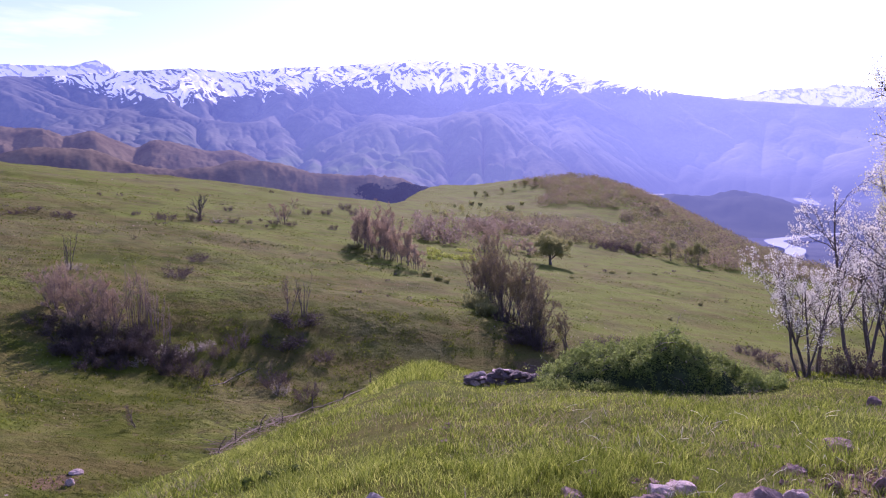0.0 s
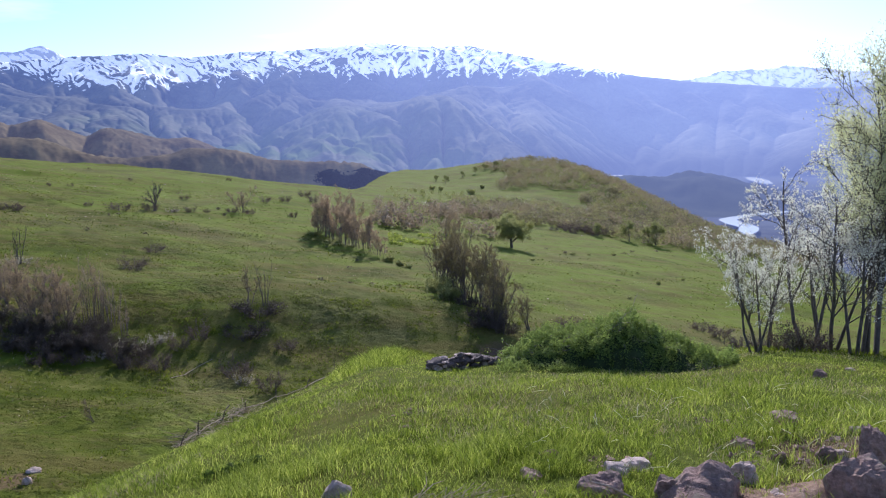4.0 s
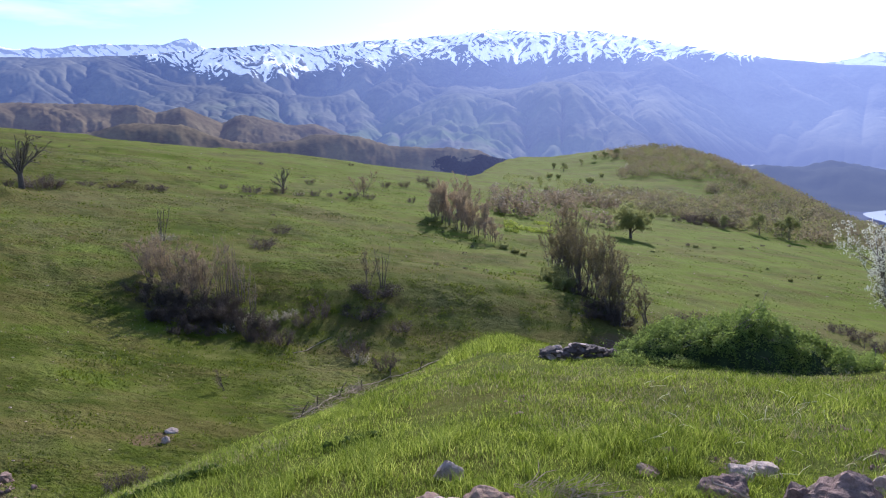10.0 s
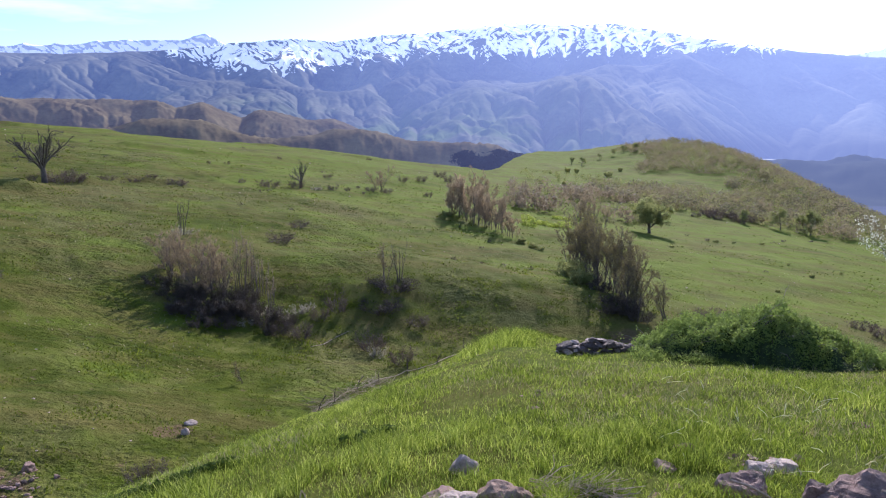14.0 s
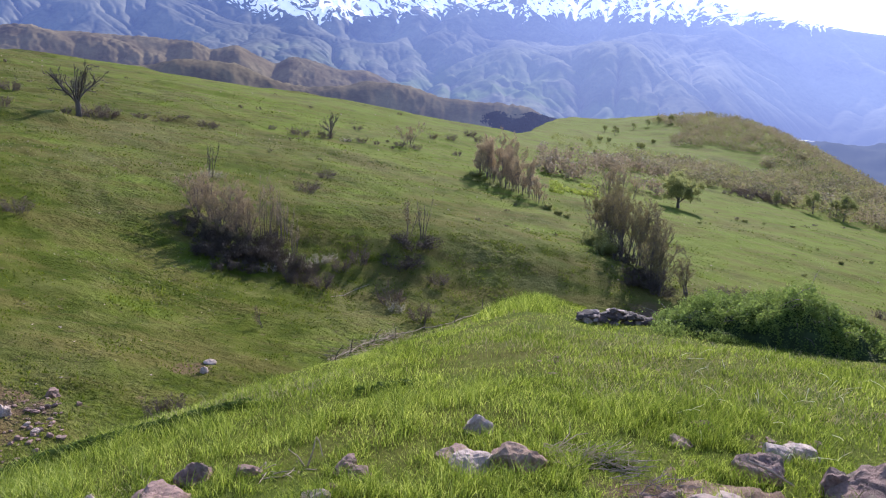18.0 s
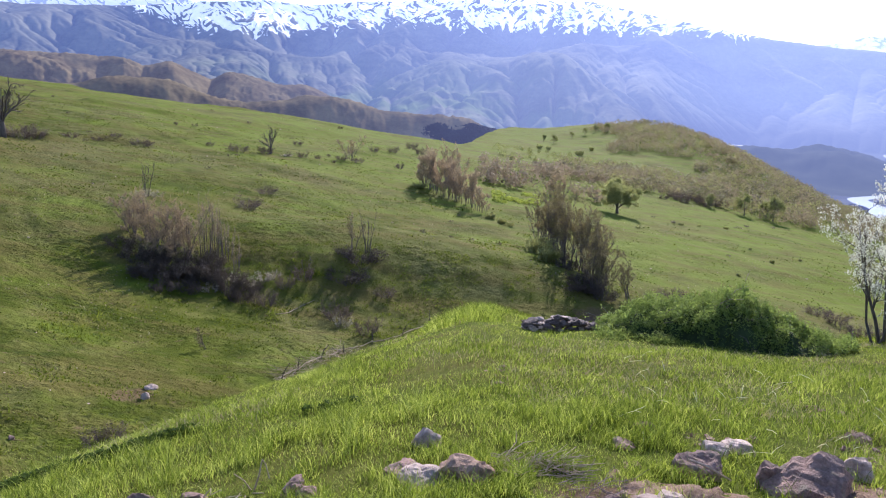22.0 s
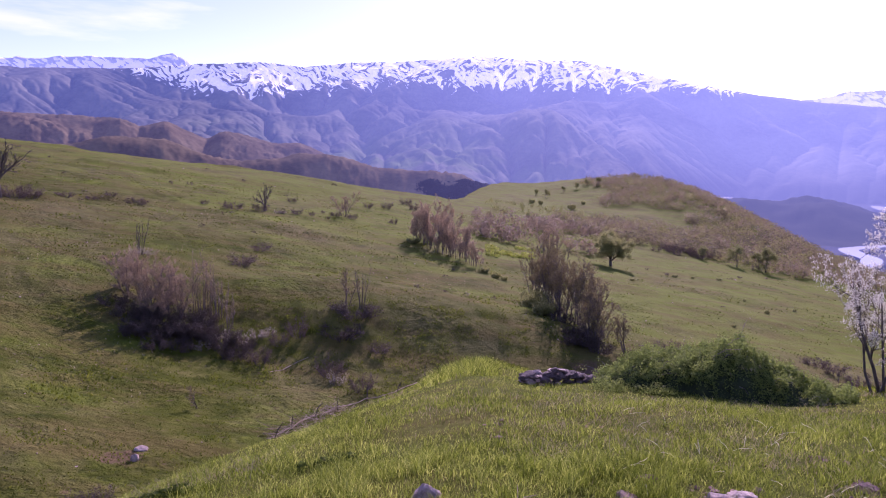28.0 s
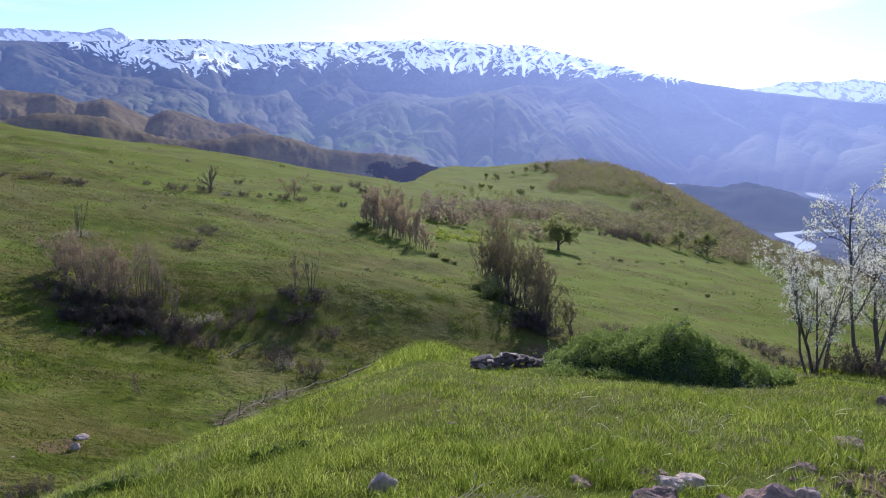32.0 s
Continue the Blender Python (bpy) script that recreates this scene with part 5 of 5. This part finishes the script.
# woods on the far hills
def crowns(name, b0, b1, r0, r1, n, seed, size, material, label, cap=9.0):
    g = np.random.default_rng(seed)
    a, r = np.radians(g.uniform(b0, b1, n)), np.sqrt(g.uniform(r0**2, r1**2, n))
    x, y = r * np.sin(a), r * np.cos(a)
    z = np.minimum(wood_hills(x, y), r * math.tan(radians(cap)))
    d = g.normal(size=(n * 5, 3))
    d /= np.linalg.norm(d, axis=1)[:, None]
    d[:, 2] = np.abs(d[:, 2])
    if cap < 0:
        z = z + 1.0 - 4.0 * np.abs(vnoise(x / 22, y / 22, 66)) - 26 * smooth(b0 + 5, b0, np.degrees(a) + 0.8 * vnoise(x / 15, y / 15, 67))
    at = np.repeat(np.stack([x, y, z + 0.8], -1), 5, axis=0) + d * np.array((2.2, 2.2, 2.4))
    lie = np.stack([wood_hills(x - 6, y) - wood_hills(x + 6, y), wood_hills(x, y - 6) - wood_hills(x, y + 6), 0 * x + 12.0], -1)
    lie /= np.linalg.norm(lie, axis=1)[:, None]
    v, f = leaves(g, at, size, 0.0, 1.2, 0.18 * d + 1.3 * np.repeat(lie, 5, axis=0))
    return tagged(new(name, mesh_of(name, v, f, material)), label, "woods", kind="stuff")


# near-black crowns; their blue is haze put in as emission
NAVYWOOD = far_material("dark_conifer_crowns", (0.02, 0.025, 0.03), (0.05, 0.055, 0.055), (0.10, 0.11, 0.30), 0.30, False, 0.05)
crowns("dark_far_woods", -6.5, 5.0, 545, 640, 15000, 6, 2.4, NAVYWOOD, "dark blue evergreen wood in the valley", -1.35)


# ---- stones ----
def rock_mesh(seed, w, d, h, material, rounded=0.0, subdivisions=3, point=0.0):
    """An angular stone: a ball cut by random planes, roughened."""
    g = np.random.default_rng(seed)
    bm = bmesh.new()
    bmesh.ops.create_icosphere(bm, subdivisions=subdivisions, radius=1.0)
    bm.verts.ensure_lookup_table()
    v = np.array([p.co[:] for p in bm.verts])
    rad = np.full(len(v), 1.0)
    for k in range(13):
        n = g.normal(size=3)
        n /= np.linalg.norm(n)
        c = v @ n
        if rounded == 0.0 and k in (0, 3, 4):
            n = np.array(((1, 0.1, 0.1), (-1, 0.15, 0.2), (0.1, 1, 0.1), (0.0, -1, 0.25), (0.12, -0.1, 1))[k]) + 0.12 * n
            n /= np.linalg.norm(n)
            c = v @ n
        cut = g.uniform(0.42, 0.80) + 0.25 * rounded if k not in (0, 3, 4) or rounded else g.uniform(0.45, 0.65)
        rad = np.minimum(rad, np.where(c > 0.05, cut / np.maximum(c, 0.05), 9))
    rough = np.array([noise.noise(Vector(p) * 2.3 + Vector((seed * 1.7, 0, 0))) for p in v]) * 0.12 + np.array([noise.noise(Vector(p) * 6.1 + Vector((0, seed * 2.3, 0))) for p in v]) * 0.06
    v = v * (rad + rough)[:, None]
    if subdivisions > 3:
        v = v * (1 + 0.05 * np.array([noise.noise(Vector(p) * Vector((9, 9, 16))) for p in v]) + 0.03 * np.array([noise.noise(Vector(p) * 21.0) for p in v]))[:, None]
    v /= np.abs(v).max(axis=0)
    up = np.clip((v[:, 2] + 0.4) / 1.4, 0, 1)
    v[:, 0] = v[:, 0] * (1 - 0.75 * point * up) - 0.7 * point * up**2
    v[:, 1] *= 1 - 0.6 * point * up
    v = v * np.array((w / 2, d / 2, h / 2)) + np.array((0, 0, h * 0.15))
    for p, c in zip(bm.verts, v):
        p.co = c
    me = bpy.data.meshes.new("stone")
    bm.to_mesh(me)
    bm.free()
    me.materials.append(material)
    for p in me.polygons:
        p.use_smooth = False
    return me


def stone(bearing, r, w, h, label, name="stone", material=None, group="", turn=None, rounded=0.0, tilt=(0, 0), deep=0.8, point=0.0):
    _count[0] += 1
    if r < 8:
        w, h = w * 1.12, h * 1.12
    seed = _count[0]
    ob = new(name, rock_mesh(seed, w * 0.95, w * deep, h * 1.3, material or ROCK, rounded, 4 if w > 0.25 and r < 8 else 3, point))
    # the long side faces the knoll's foot, as the stones lie
    ob.matrix_world = Matrix.Translation(spot(bearing, r, 0.15 * h)) @ Euler((tilt[0], tilt[1], radians(-bearing) + (turn if turn is not None else (seed * 0.7) % 0.8 - 0.4))).to_matrix().to_4x4()
    if r < 8:
        feet.append((ob.matrix_world.translation.x, ob.matrix_world.translation.y, w))
    return tagged(ob, label, "stone", group)


feet = []  # where grass leans on the foreground stones


ROW = "stones of the tumbled row"
for b, r, w, h, text, mat_, rd in (
        (-1.6, 4.45, 0.22, 0.17, "tilted pinkish-grey stone standing in the grass", PALE, 0.0), (-1.8, 3.75, 0.29, 0.15, "pale rounded stone in the tumbled row", PALE, 0.35), (-3.0, 3.95, 0.30, 0.13, "dark flat stone behind a paler one", ROCK, 0.0),
        (2.0, 3.8, 0.31, 0.18, "brown earthy stone in the tumbled row", stone_material("earthy_stone", (0.20, 0.12, 0.085), (0.52, 0.34, 0.245), (0.34, 0.21, 0.14)), 0.4), (-13.0, 3.8, 0.17, 0.17, "leaning violet-grey stone in grass", ROCK, 0.0), (-11.6, 3.7, 0.16, 0.10, "low violet-grey stone in grass", ROCK, 0.0),
        (-13.9, 3.5, 0.12, 0.09, "small grey stone in the grass", ROCK, 0.0), (-15.8, 3.4, 0.18, 0.09, "pinkish flat stone in the grass", PALE, 0.3), (-25.2, 4.15, 0.24, 0.16, "dark rounded stone in the grass", ROCK, 0.35),
        (-28.4, 3.85, 0.44, 0.09, "long violet-grey slab in the grass", ROCK, 0.0), (-33.4, 4.2, 0.14, 0.10, "small pinkish stone in the grass", PALE, 0.3), (-20.8, 4.0, 0.18, 0.08, "low brown stone among dry stems", ROCK, 0.0)):
    stone(b, r, w, h, text, "stone", mat_, ROW, rounded=rd, tilt=(0.0, 0.25) if b == -1.6 else (0, 0))
for b, r, w, h, text, mat_, rd in (
        (16.7, 5.2, 0.20, 0.13, "blue-grey angular stone in the grass", ROCK, 0.0), (15.2, 4.7, 0.20, 0.07, "low brown stone in the grass", ROCK, 0.0), (21.6, 4.35, 0.40, 0.20, "wedge-shaped dark rock in the grass", ROCK, 0.0), (22.1, 4.85, 0.19, 0.11, "pale stone behind a dark wedge", PALE, 0.0),
        (23.8, 5.05, 0.27, 0.09, "flat pale stone half sunk in grass", PALE, 0.3), (24.7, 5.25, 0.13, 0.11, "small dark stone in the grass", ROCK, 0.0), (17.5, 3.65, 0.19, 0.10, "white sunlit stone in bare earth", PALE, 0.2), (19.3, 3.75, 0.16, 0.09, "white sunlit stone in bare earth", PALE, 0.2),
        (26.9, 4.35, 0.25, 0.20, "dark angular boulder in bare earth", ROCK, 0.0), (29.6, 4.35, 0.56, 0.32, "large weathered violet-grey boulder", ROCK, 0.1), (32.0, 4.95, 0.23, 0.18, "pink rounded stone beside a boulder", PALE, 0.3)):
    stone(b, r, w, h, text, "boulder" if w > 0.38 else "stone", mat_, ROW, rounded=rd)
HEAP = "stones of the heap"
for b, r, w, h, text, mat_, rd in (
        (34.3, 5.5, 0.14, 0.11, "small dark stone of the heap", ROCK, 0.0), (37.4, 5.7, 0.16, 0.13, "small grey stone of the heap", ROCK, 0.0), (38.5, 5.8, 0.17, 0.11, "pale small stone of the heap", PALE, 0.0), (37.7, 5.2, 0.16, 0.09, "pale flat stone of the heap", PALE, 0.2), (40.0, 4.7, 0.42, 0.38, "big squared dark boulder of the heap", ROCK, 0.0),
        (41.0, 5.8, 0.42, 0.52, "tall pointed dark rock of the heap", ROCK, 0.0), (34.8, 6.7, 0.34, 0.25, "dark rock in the grass", ROCK, 0.0), (31.8, 5.8, 0.26, 0.12, "low dark rock in the grass", ROCK, 0.0), (34.7, 6.2, 0.13, 0.11, "small dark stone in the grass", ROCK, 0.0), (36.7, 10.8, 0.22, 0.16, "grey stone out on the knoll", ROCK, 0.0)):
    stone(b, r, w, h, text, "boulder" if w > 0.34 else "stone", mat_, HEAP, rounded=rd, point=1.0 if b == 41.0 else 0.0)
for b, r, w, h, text, mat_, rd in (
        (38.5, 12.2, 0.2, 0.07, "flat pale stone out on the knoll", PALE, 0.0), (39.2, 6.7, 0.13, 0.12, "pale small stone of the heap", PALE, 0.2), (34.5, 4.55, 0.14, 0.10, "pinkish small stone of the heap", PALE, 0.2), (36.0, 4.6, 0.15, 0.1, "grey small stone of the heap", ROCK, 0.0), (43.5, 4.4, 0.3, 0.2, "dark angular stone of the heap", ROCK, 0.0), (44.5, 5.4, 0.3, 0.26, "dark angular stone of the heap", ROCK, 0.0),
        (39.4, 5.3, 0.18, 0.12, "dark angular stone of the heap", ROCK, 0.0), (33.2, 5.2, 0.1, 0.07, "small grey stone of the heap", ROCK, 0.0)):
    stone(b, r, w, h, text, "stone", mat_, HEAP, rounded=rd)
GULLY = "stones of the gully"
for b, r, w, h, text, mat_, rd in (
        (-35.6, 25.2, 0.65, 0.42, "dark boulder on the gully's earth", ROCK, 0.0), (-24.2, 28.6, 0.55, 0.25, "white flat rock on the gully slope", PALE, 0.3), (-24.7, 27.5, 0.40, 0.36, "pale round rock on the gully slope", PALE, 0.3), (-38.7, 24.2, 0.6, 0.45, "pale rock in the cut bank", PALE, 0.0), (-36.9, 22.8, 0.35, 0.26, "pale small rock in the cut bank", PALE, 0.0),
        (-38.0, 22.6, 0.3, 0.2, "brown rock in the cut bank", ROCK, 0.0), (-39.4, 23.2, 0.4, 0.3, "brown rock in the cut bank", ROCK, 0.0), (-35.9, 22.4, 0.3, 0.2, "brown rock in the cut bank", ROCK, 0.0), (-37.4, 23.4, 0.25, 0.2, "pale small rock in the cut bank", PALE, 0.0), (-33.8, 24.4, 0.25, 0.16, "brown rock in the cut bank", ROCK, 0.0)):
    stone(b, r, w, h, text, "rock", mat_, GULLY, rounded=rd)


def dug_earth():
    """The broken edge of bare soil between the stones: clods with a ragged outline, sunk into the turf."""
    az, r = np.meshgrid(np.radians(np.linspace(10, 46, 260)), np.linspace(3.25, 5.4, 70))
    x, y = r * np.sin(az), r * np.cos(az)
    line = 3.85 + 0.9 * smooth(24, 42, np.degrees(az)) + 0.25 * vnoise(x * 1.6, y * 1.6, 91)
    ends = smooth(11.5, 15.5, np.degrees(az) + 1.5 * vnoise(x * 3, y * 3, 95)) * smooth(45, 41, np.degrees(az))
    body = ends * 1.6 - 0.6 - np.abs(r - line) / (0.34 + 0.18 * vnoise(x * 1.1, y * 1.1, 92))
    lump = 0.075 * np.clip(body, -0.6, 1) + 0.035 * fbm(x * 5, y * 5, 3, 93) + 0.02 * ridged(x * 11, y * 11, 2, 94) - 0.03
    v = np.stack([x, y, height(x, y) + lump], -1).reshape(-1, 3)
    m = Nodes("broken_soil")
    p = m.place()
    fine_, broad_ = m.noise(55, 7, 0.7, p), m.noise(5, 4, 0.6, p)
    col = m.ramp(m.math("ADD", m.math("MULTIPLY", fine_, 0.6), m.math("MULTIPLY", broad_, 0.4)), (0.32, (0.11, 0.068, 0.045)), (0.54, (0.29, 0.195, 0.14)), (0.70, (0.50, 0.39, 0.31)))
    m.surface(col, 0.95, fine_, 0.02, spec=0.05)
    return tagged(new("dug_earth", mesh_of("dug_earth", v, grid_faces(70, 260)[:, ::-1], m.mat)), "broken reddish-brown soil between the stones", "earth", kind="structure")


dug_earth()


# small rubble in the earth between the stones, and pale stones strewn over the pasture
def pebbles(name, x, y, size, material, label, seed):
    g = np.random.default_rng(seed)
    bm = bmesh.new()
    bmesh.ops.create_icosphere(bm, subdivisions=1, radius=1.0)
    bm.verts.ensure_lookup_table()
    v0, f0 = np.array([p.co[:] for p in bm.verts]), np.array([[q.index for q in f.verts] for f in bm.faces])
    bm.free()
    n = len(x)
    v = v0[None] * (1 + 0.35 * g.normal(size=(n, len(v0), 1)).clip(-1, 1)) * (np.asarray(size)[:, None, None] * g.uniform(0.6, 1.2, (n, 1, 3)) * np.array((1, 1, 0.6)))
    v = v + np.stack([x, y, height(x, y) + np.asarray(size) * 0.15], -1)[:, None]
    f = (f0[None] + np.arange(n)[:, None, None] * len(v0)).reshape(-1, 3)
    return tagged(new(name, mesh_of(name, v.reshape(-1, 3), f, material, True)), label, "rubble", kind="stuff")


g = np.random.default_rng(52)
a, k = g.uniform(0, 2 * math.pi, (len(feet), 150)), g.uniform(0.42, 0.72, (len(feet), 150))
x = np.concatenate([f[0] + f[2] * q * np.cos(p) for f, p, q in zip(feet, a, k)])
y = np.concatenate([f[1] + f[2] * q * np.sin(p) * 0.85 for f, p, q in zip(feet, a, k)])
keep = g.uniform(0, 1, len(x)) > 0.6 * bare_earth(x, y)
x, y = x[keep], y[keep]
blades("stone_grass", g, x, y, g.uniform(0.04, 0.12, len(x)), np.full(len(x), 0.0055), GRASS, "grass growing up against the stones", bend=0.6)
x, y, r = scatter(rng, 2600, 2.9, 7.5, 3, 47)
keep = bare_earth(x, y) > 0.35 + 0.3 * rng.uniform(0, 1, len(x))
pebbles("rubble", x[keep], y[keep], rng.uniform(0.006, 0.04, int(keep.sum())) ** 1.0, ROCK, "loose rubble in bare earth", 3)
x, y, r = scatter(rng, 300, 26, 170, -42, 34)
keep = (fbm(x / 12, y / 12, 3, 49) > -0.1) & (r < 170)
pebbles("strewn_stones", x[keep], y[keep], 0.03 + 0.0008 * r[keep] * rng.uniform(0.4, 1.3, int(keep.sum())), PALE, "small pale stones strewn over the pasture", 4)
x, y, r = scatter(rng, 200, 60, 190, -42, 30)
keep = fbm(x / 9, y / 9, 3, 50) > 0.2
clumps("dark_tufts", rng, x[keep], y[keep], 0.12 + 0.0024 * r[keep] * rng.uniform(0.4, 1.4, int(keep.sum())), 0.3 + 0.006 * r[keep] * rng.uniform(0.4, 1.4, int(keep.sum())), 14, 0.5, DARKWOOD, "low dark tufts dotted over the pasture", "tufts")
x, y, r = scatter(rng, 240, 19.5, 25, -43, -35, 2)
pebbles("bank_rubble", x, y, rng.uniform(0.02, 0.11, len(x)), ROCK, "brown rubble in the cut bank", 6)


# ---- rubble wall behind the knoll ----
WALLROCK = stone_material("dark_wall_stone", (0.045, 0.032, 0.030), (0.23, 0.165, 0.145), (0.14, 0.11, 0.09))


def rubble_wall():
    ob = thing("rubble_wall", spot(9.3, 13.6), "collapsed dry-stone wall of dark and white stones", "wall")
    o, g = spot(9.3, 13.6), random.Random(9)
    for k in range(110):
        t = k / 109
        b = 6.4 + 6.4 * t + g.uniform(-0.25, 0.25)
        rr = 11.9 + 0.9 * t + g.uniform(-0.12, 0.2)
        top = 0.28 * (1 - abs(t - 0.42) * 1.25)
        w = g.uniform(0.12, 0.30)
        me = rock_mesh(500 + k, w, w * 0.8, w * g.uniform(0.28, 0.55), PALE if g.random() < (0.35 if t < 0.2 else 0.08) else WALLROCK, 0.0, 2)
        p = part("wall_stone", me, ob)
        at = spot(b, rr)
        p.matrix_local = Matrix.Translation(at - o + Vector((0, 0, g.uniform(0.0, max(top, 0.05))))) @ Euler((g.uniform(-0.3, 0.3), g.uniform(-0.3, 0.3), g.uniform(0, 6))).to_matrix().to_4x4()


rubble_wall()


# ---- dry wood and stalks ----
def sticks(name, items, material, label, category, bearing, r):
    """A thing made of single sticks, each a part of its own."""
    o = spot(bearing, r)
    ob = thing(name, o, label, category)
    for pts, rad in items:
        v, f = tubes([(np.array(pts), rad)], 5)
        part("stick", mesh_of("stick", v, f, material), ob)
    return ob


def heap_of_sticks(n, seed, wide, deep, tall, thick):
    g = np.random.default_rng(seed)
    made = []
    for _ in range(n):
        p = np.array((g.uniform(-wide, wide), g.uniform(-deep, deep), g.uniform(0.0, tall)))
        a = g.normal(0, 0.5)
        d = np.array((math.cos(a), math.sin(a), g.normal(0, 0.3))) * g.uniform(0.3, 1.0) * wide
        m = p + d / 2 + g.normal(size=3) * 0.02
        q = p + d + g.normal(size=3) * 0.03
        m[2], q[2] = max(m[2], 0.005), max(q[2], 0.0)
        k = thick * g.uniform(0.5, 1.3)
        made.append(((p, m, q), (k, k * 0.8, k * 0.4)))
    return made


GREYWOOD = bark_material("weathered_wood", (0.25, 0.18, 0.13), (0.56, 0.44, 0.34), 30)
sticks("brushwood_pile", heap_of_sticks(120, 21, 0.24, 0.10, 0.055, 0.0036), GREYWOOD, "low pile of dry grey brushwood in the grass", "brushwood", 7.3, 3.95)
sticks("brushwood_tangle", heap_of_sticks(34, 22, 0.2, 0.14, 0.07, 0.0024), TWIG, "dry roots and twigs over bare earth", "brushwood", 12.5, 3.65)
sticks("brushwood_tangle", heap_of_sticks(14, 24, 0.15, 0.1, 0.05, 0.004), GREYWOOD, "dry twigs beside a slab", "brushwood", -18.5, 3.9)
sticks("weathered_branch", [(((-0.11, 0.02, 0.15), (0.0, 0.0, 0.12), (0.14, -0.03, 0.05)), (0.007, 0.009, 0.005)), (((-0.11, 0.02, 0.14), (-0.112, 0.02, 0.17), (-0.11, 0.02, 0.2)), (0.005, 0.004, 0.003))], GREYWOOD, "bleached branch lying over a wedge rock", "branch", 21.6, 4.2)
sticks("broken_stalk", [(((0, 0, 0), (0.03, 0, 0.1), (0.05, 0.0, 0.2)), (0.006, 0.005, 0.004)), (((0.05, 0, 0.2), (0.07, 0, 0.17), (0.09, 0, 0.08)), (0.004, 0.004, 0.003)), (((-0.02, 0, 0), (-0.06, 0, 0.06), (-0.12, 0, 0.1)), (0.005, 0.004, 0.003))], GREYWOOD, "broken dry stalk bent over in the grass", "stalk", -16.2, 4.0)
# bleached straws leaning out of the grass
g = np.random.default_rng(31)
straws = []
for _ in range(75):
    b, r = g.uniform(14, 43), g.uniform(4.8, 9.0)
    p = np.array(spot(b, r)[:])
    a, l = g.uniform(0, 6.28), g.uniform(0.06, 0.2)
    d = np.array((math.cos(a), math.sin(a), 0)) * l
    h = g.uniform(0.05, 0.10)
    straws.append((np.array([p + (0, 0, h * 0.4), p + d * 0.4 + (0, 0, h * 0.9), p + d * 0.75 + (0, 0, h * 1.1), p + d + (0, 0, h * g.uniform(0.8, 1.4))]), (0.0022, 0.0022, 0.002, 0.0014)))
v, f = tubes(straws, 4)
tagged(new("bleached_straws", mesh_of("bleached_straws", v, f, leaf_material("bleached_straw", (0.62, 0.6, 0.5), (0.85, 0.82, 0.72), 0.5))), "bleached bent straws standing out of the grass", "straw", kind="stuff")


sticks("fallen_pole", [([np.array((spot(b, r) - spot(-12.8, 42.9))[:]) + (0, 0, 0.05) for b, r in ((-14.4, 41.5), (-13.4, 42.4), (-12.3, 43.4), (-11.3, 44.3))], (0.024, 0.024, 0.02, 0.018))], GREYWOOD, "long pale pole lying on the bank", "pole", -12.8, 42.9)


# ---- brush fence along the gully side of the knoll ----
FENCE = ((-14.2, 30.5), (-12.7, 31.9), (-10.9, 34.0), (-8.9, 35.8), (-6.5, 37.7), (-4.1, 38.9), (-1.7, 41.3), (0.2, 42.8))


def brush_fence():
    o = spot(-9.0, 35)
    ob = thing("brush_fence", o, "old brush fence of thin posts, rails and dead twigs", "fence")
    g = np.random.default_rng(41)
    line = [spot(b, r) for b, r in FENCE]
    for p, q in zip(line, line[1:]):
        pts = [np.array((p + (q - p) * t - o)[:]) + np.array((0, 0, 0.12 + 0.05 * g.normal())) for t in (0, 0.35, 0.7, 1.02)]
        v, f = tubes([(np.array(pts), (0.026, 0.025, 0.023, 0.02))], 5)
        part("rail", mesh_of("rail", v, f, GREYWOOD), ob)
    for k, p in enumerate(line):
        lean = g.normal(size=2) * 0.12
        a = np.array((p - o)[:])
        v, f = tubes([(np.array([a + (0, 0, -0.2), a + (lean[0], lean[1], 0.45), a + (lean[0] * 2, lean[1] * 2, 0.8 + 0.15 * g.normal())]), (0.028, 0.024, 0.018))], 6)
        part("post", mesh_of("post", v, f, DARK), ob)
    twigs = []
    for _ in range(260):
        t = g.uniform(0, 3.2)
        k = int(t)
        p = np.array((line[k] + (line[k + 1] - line[k]) * (t - k) - o)[:]) + g.normal(size=3) * np.array((0.25, 0.25, 0.03)) + (0, 0, 0.05)
        d = g.normal(size=3) * np.array((0.5, 0.5, 0.18)) + (0, 0, 0.12)
        twigs.append((np.array([p, p + d * 0.6, p + d + (0, 0, -0.03)]), (0.010, 0.008, 0.005)))
    v, f = tubes(twigs, 3)
    tagged(part("dead_brush", mesh_of("dead_brush", v, f, GREYWOOD), ob), kind="stuff")


brush_fence()
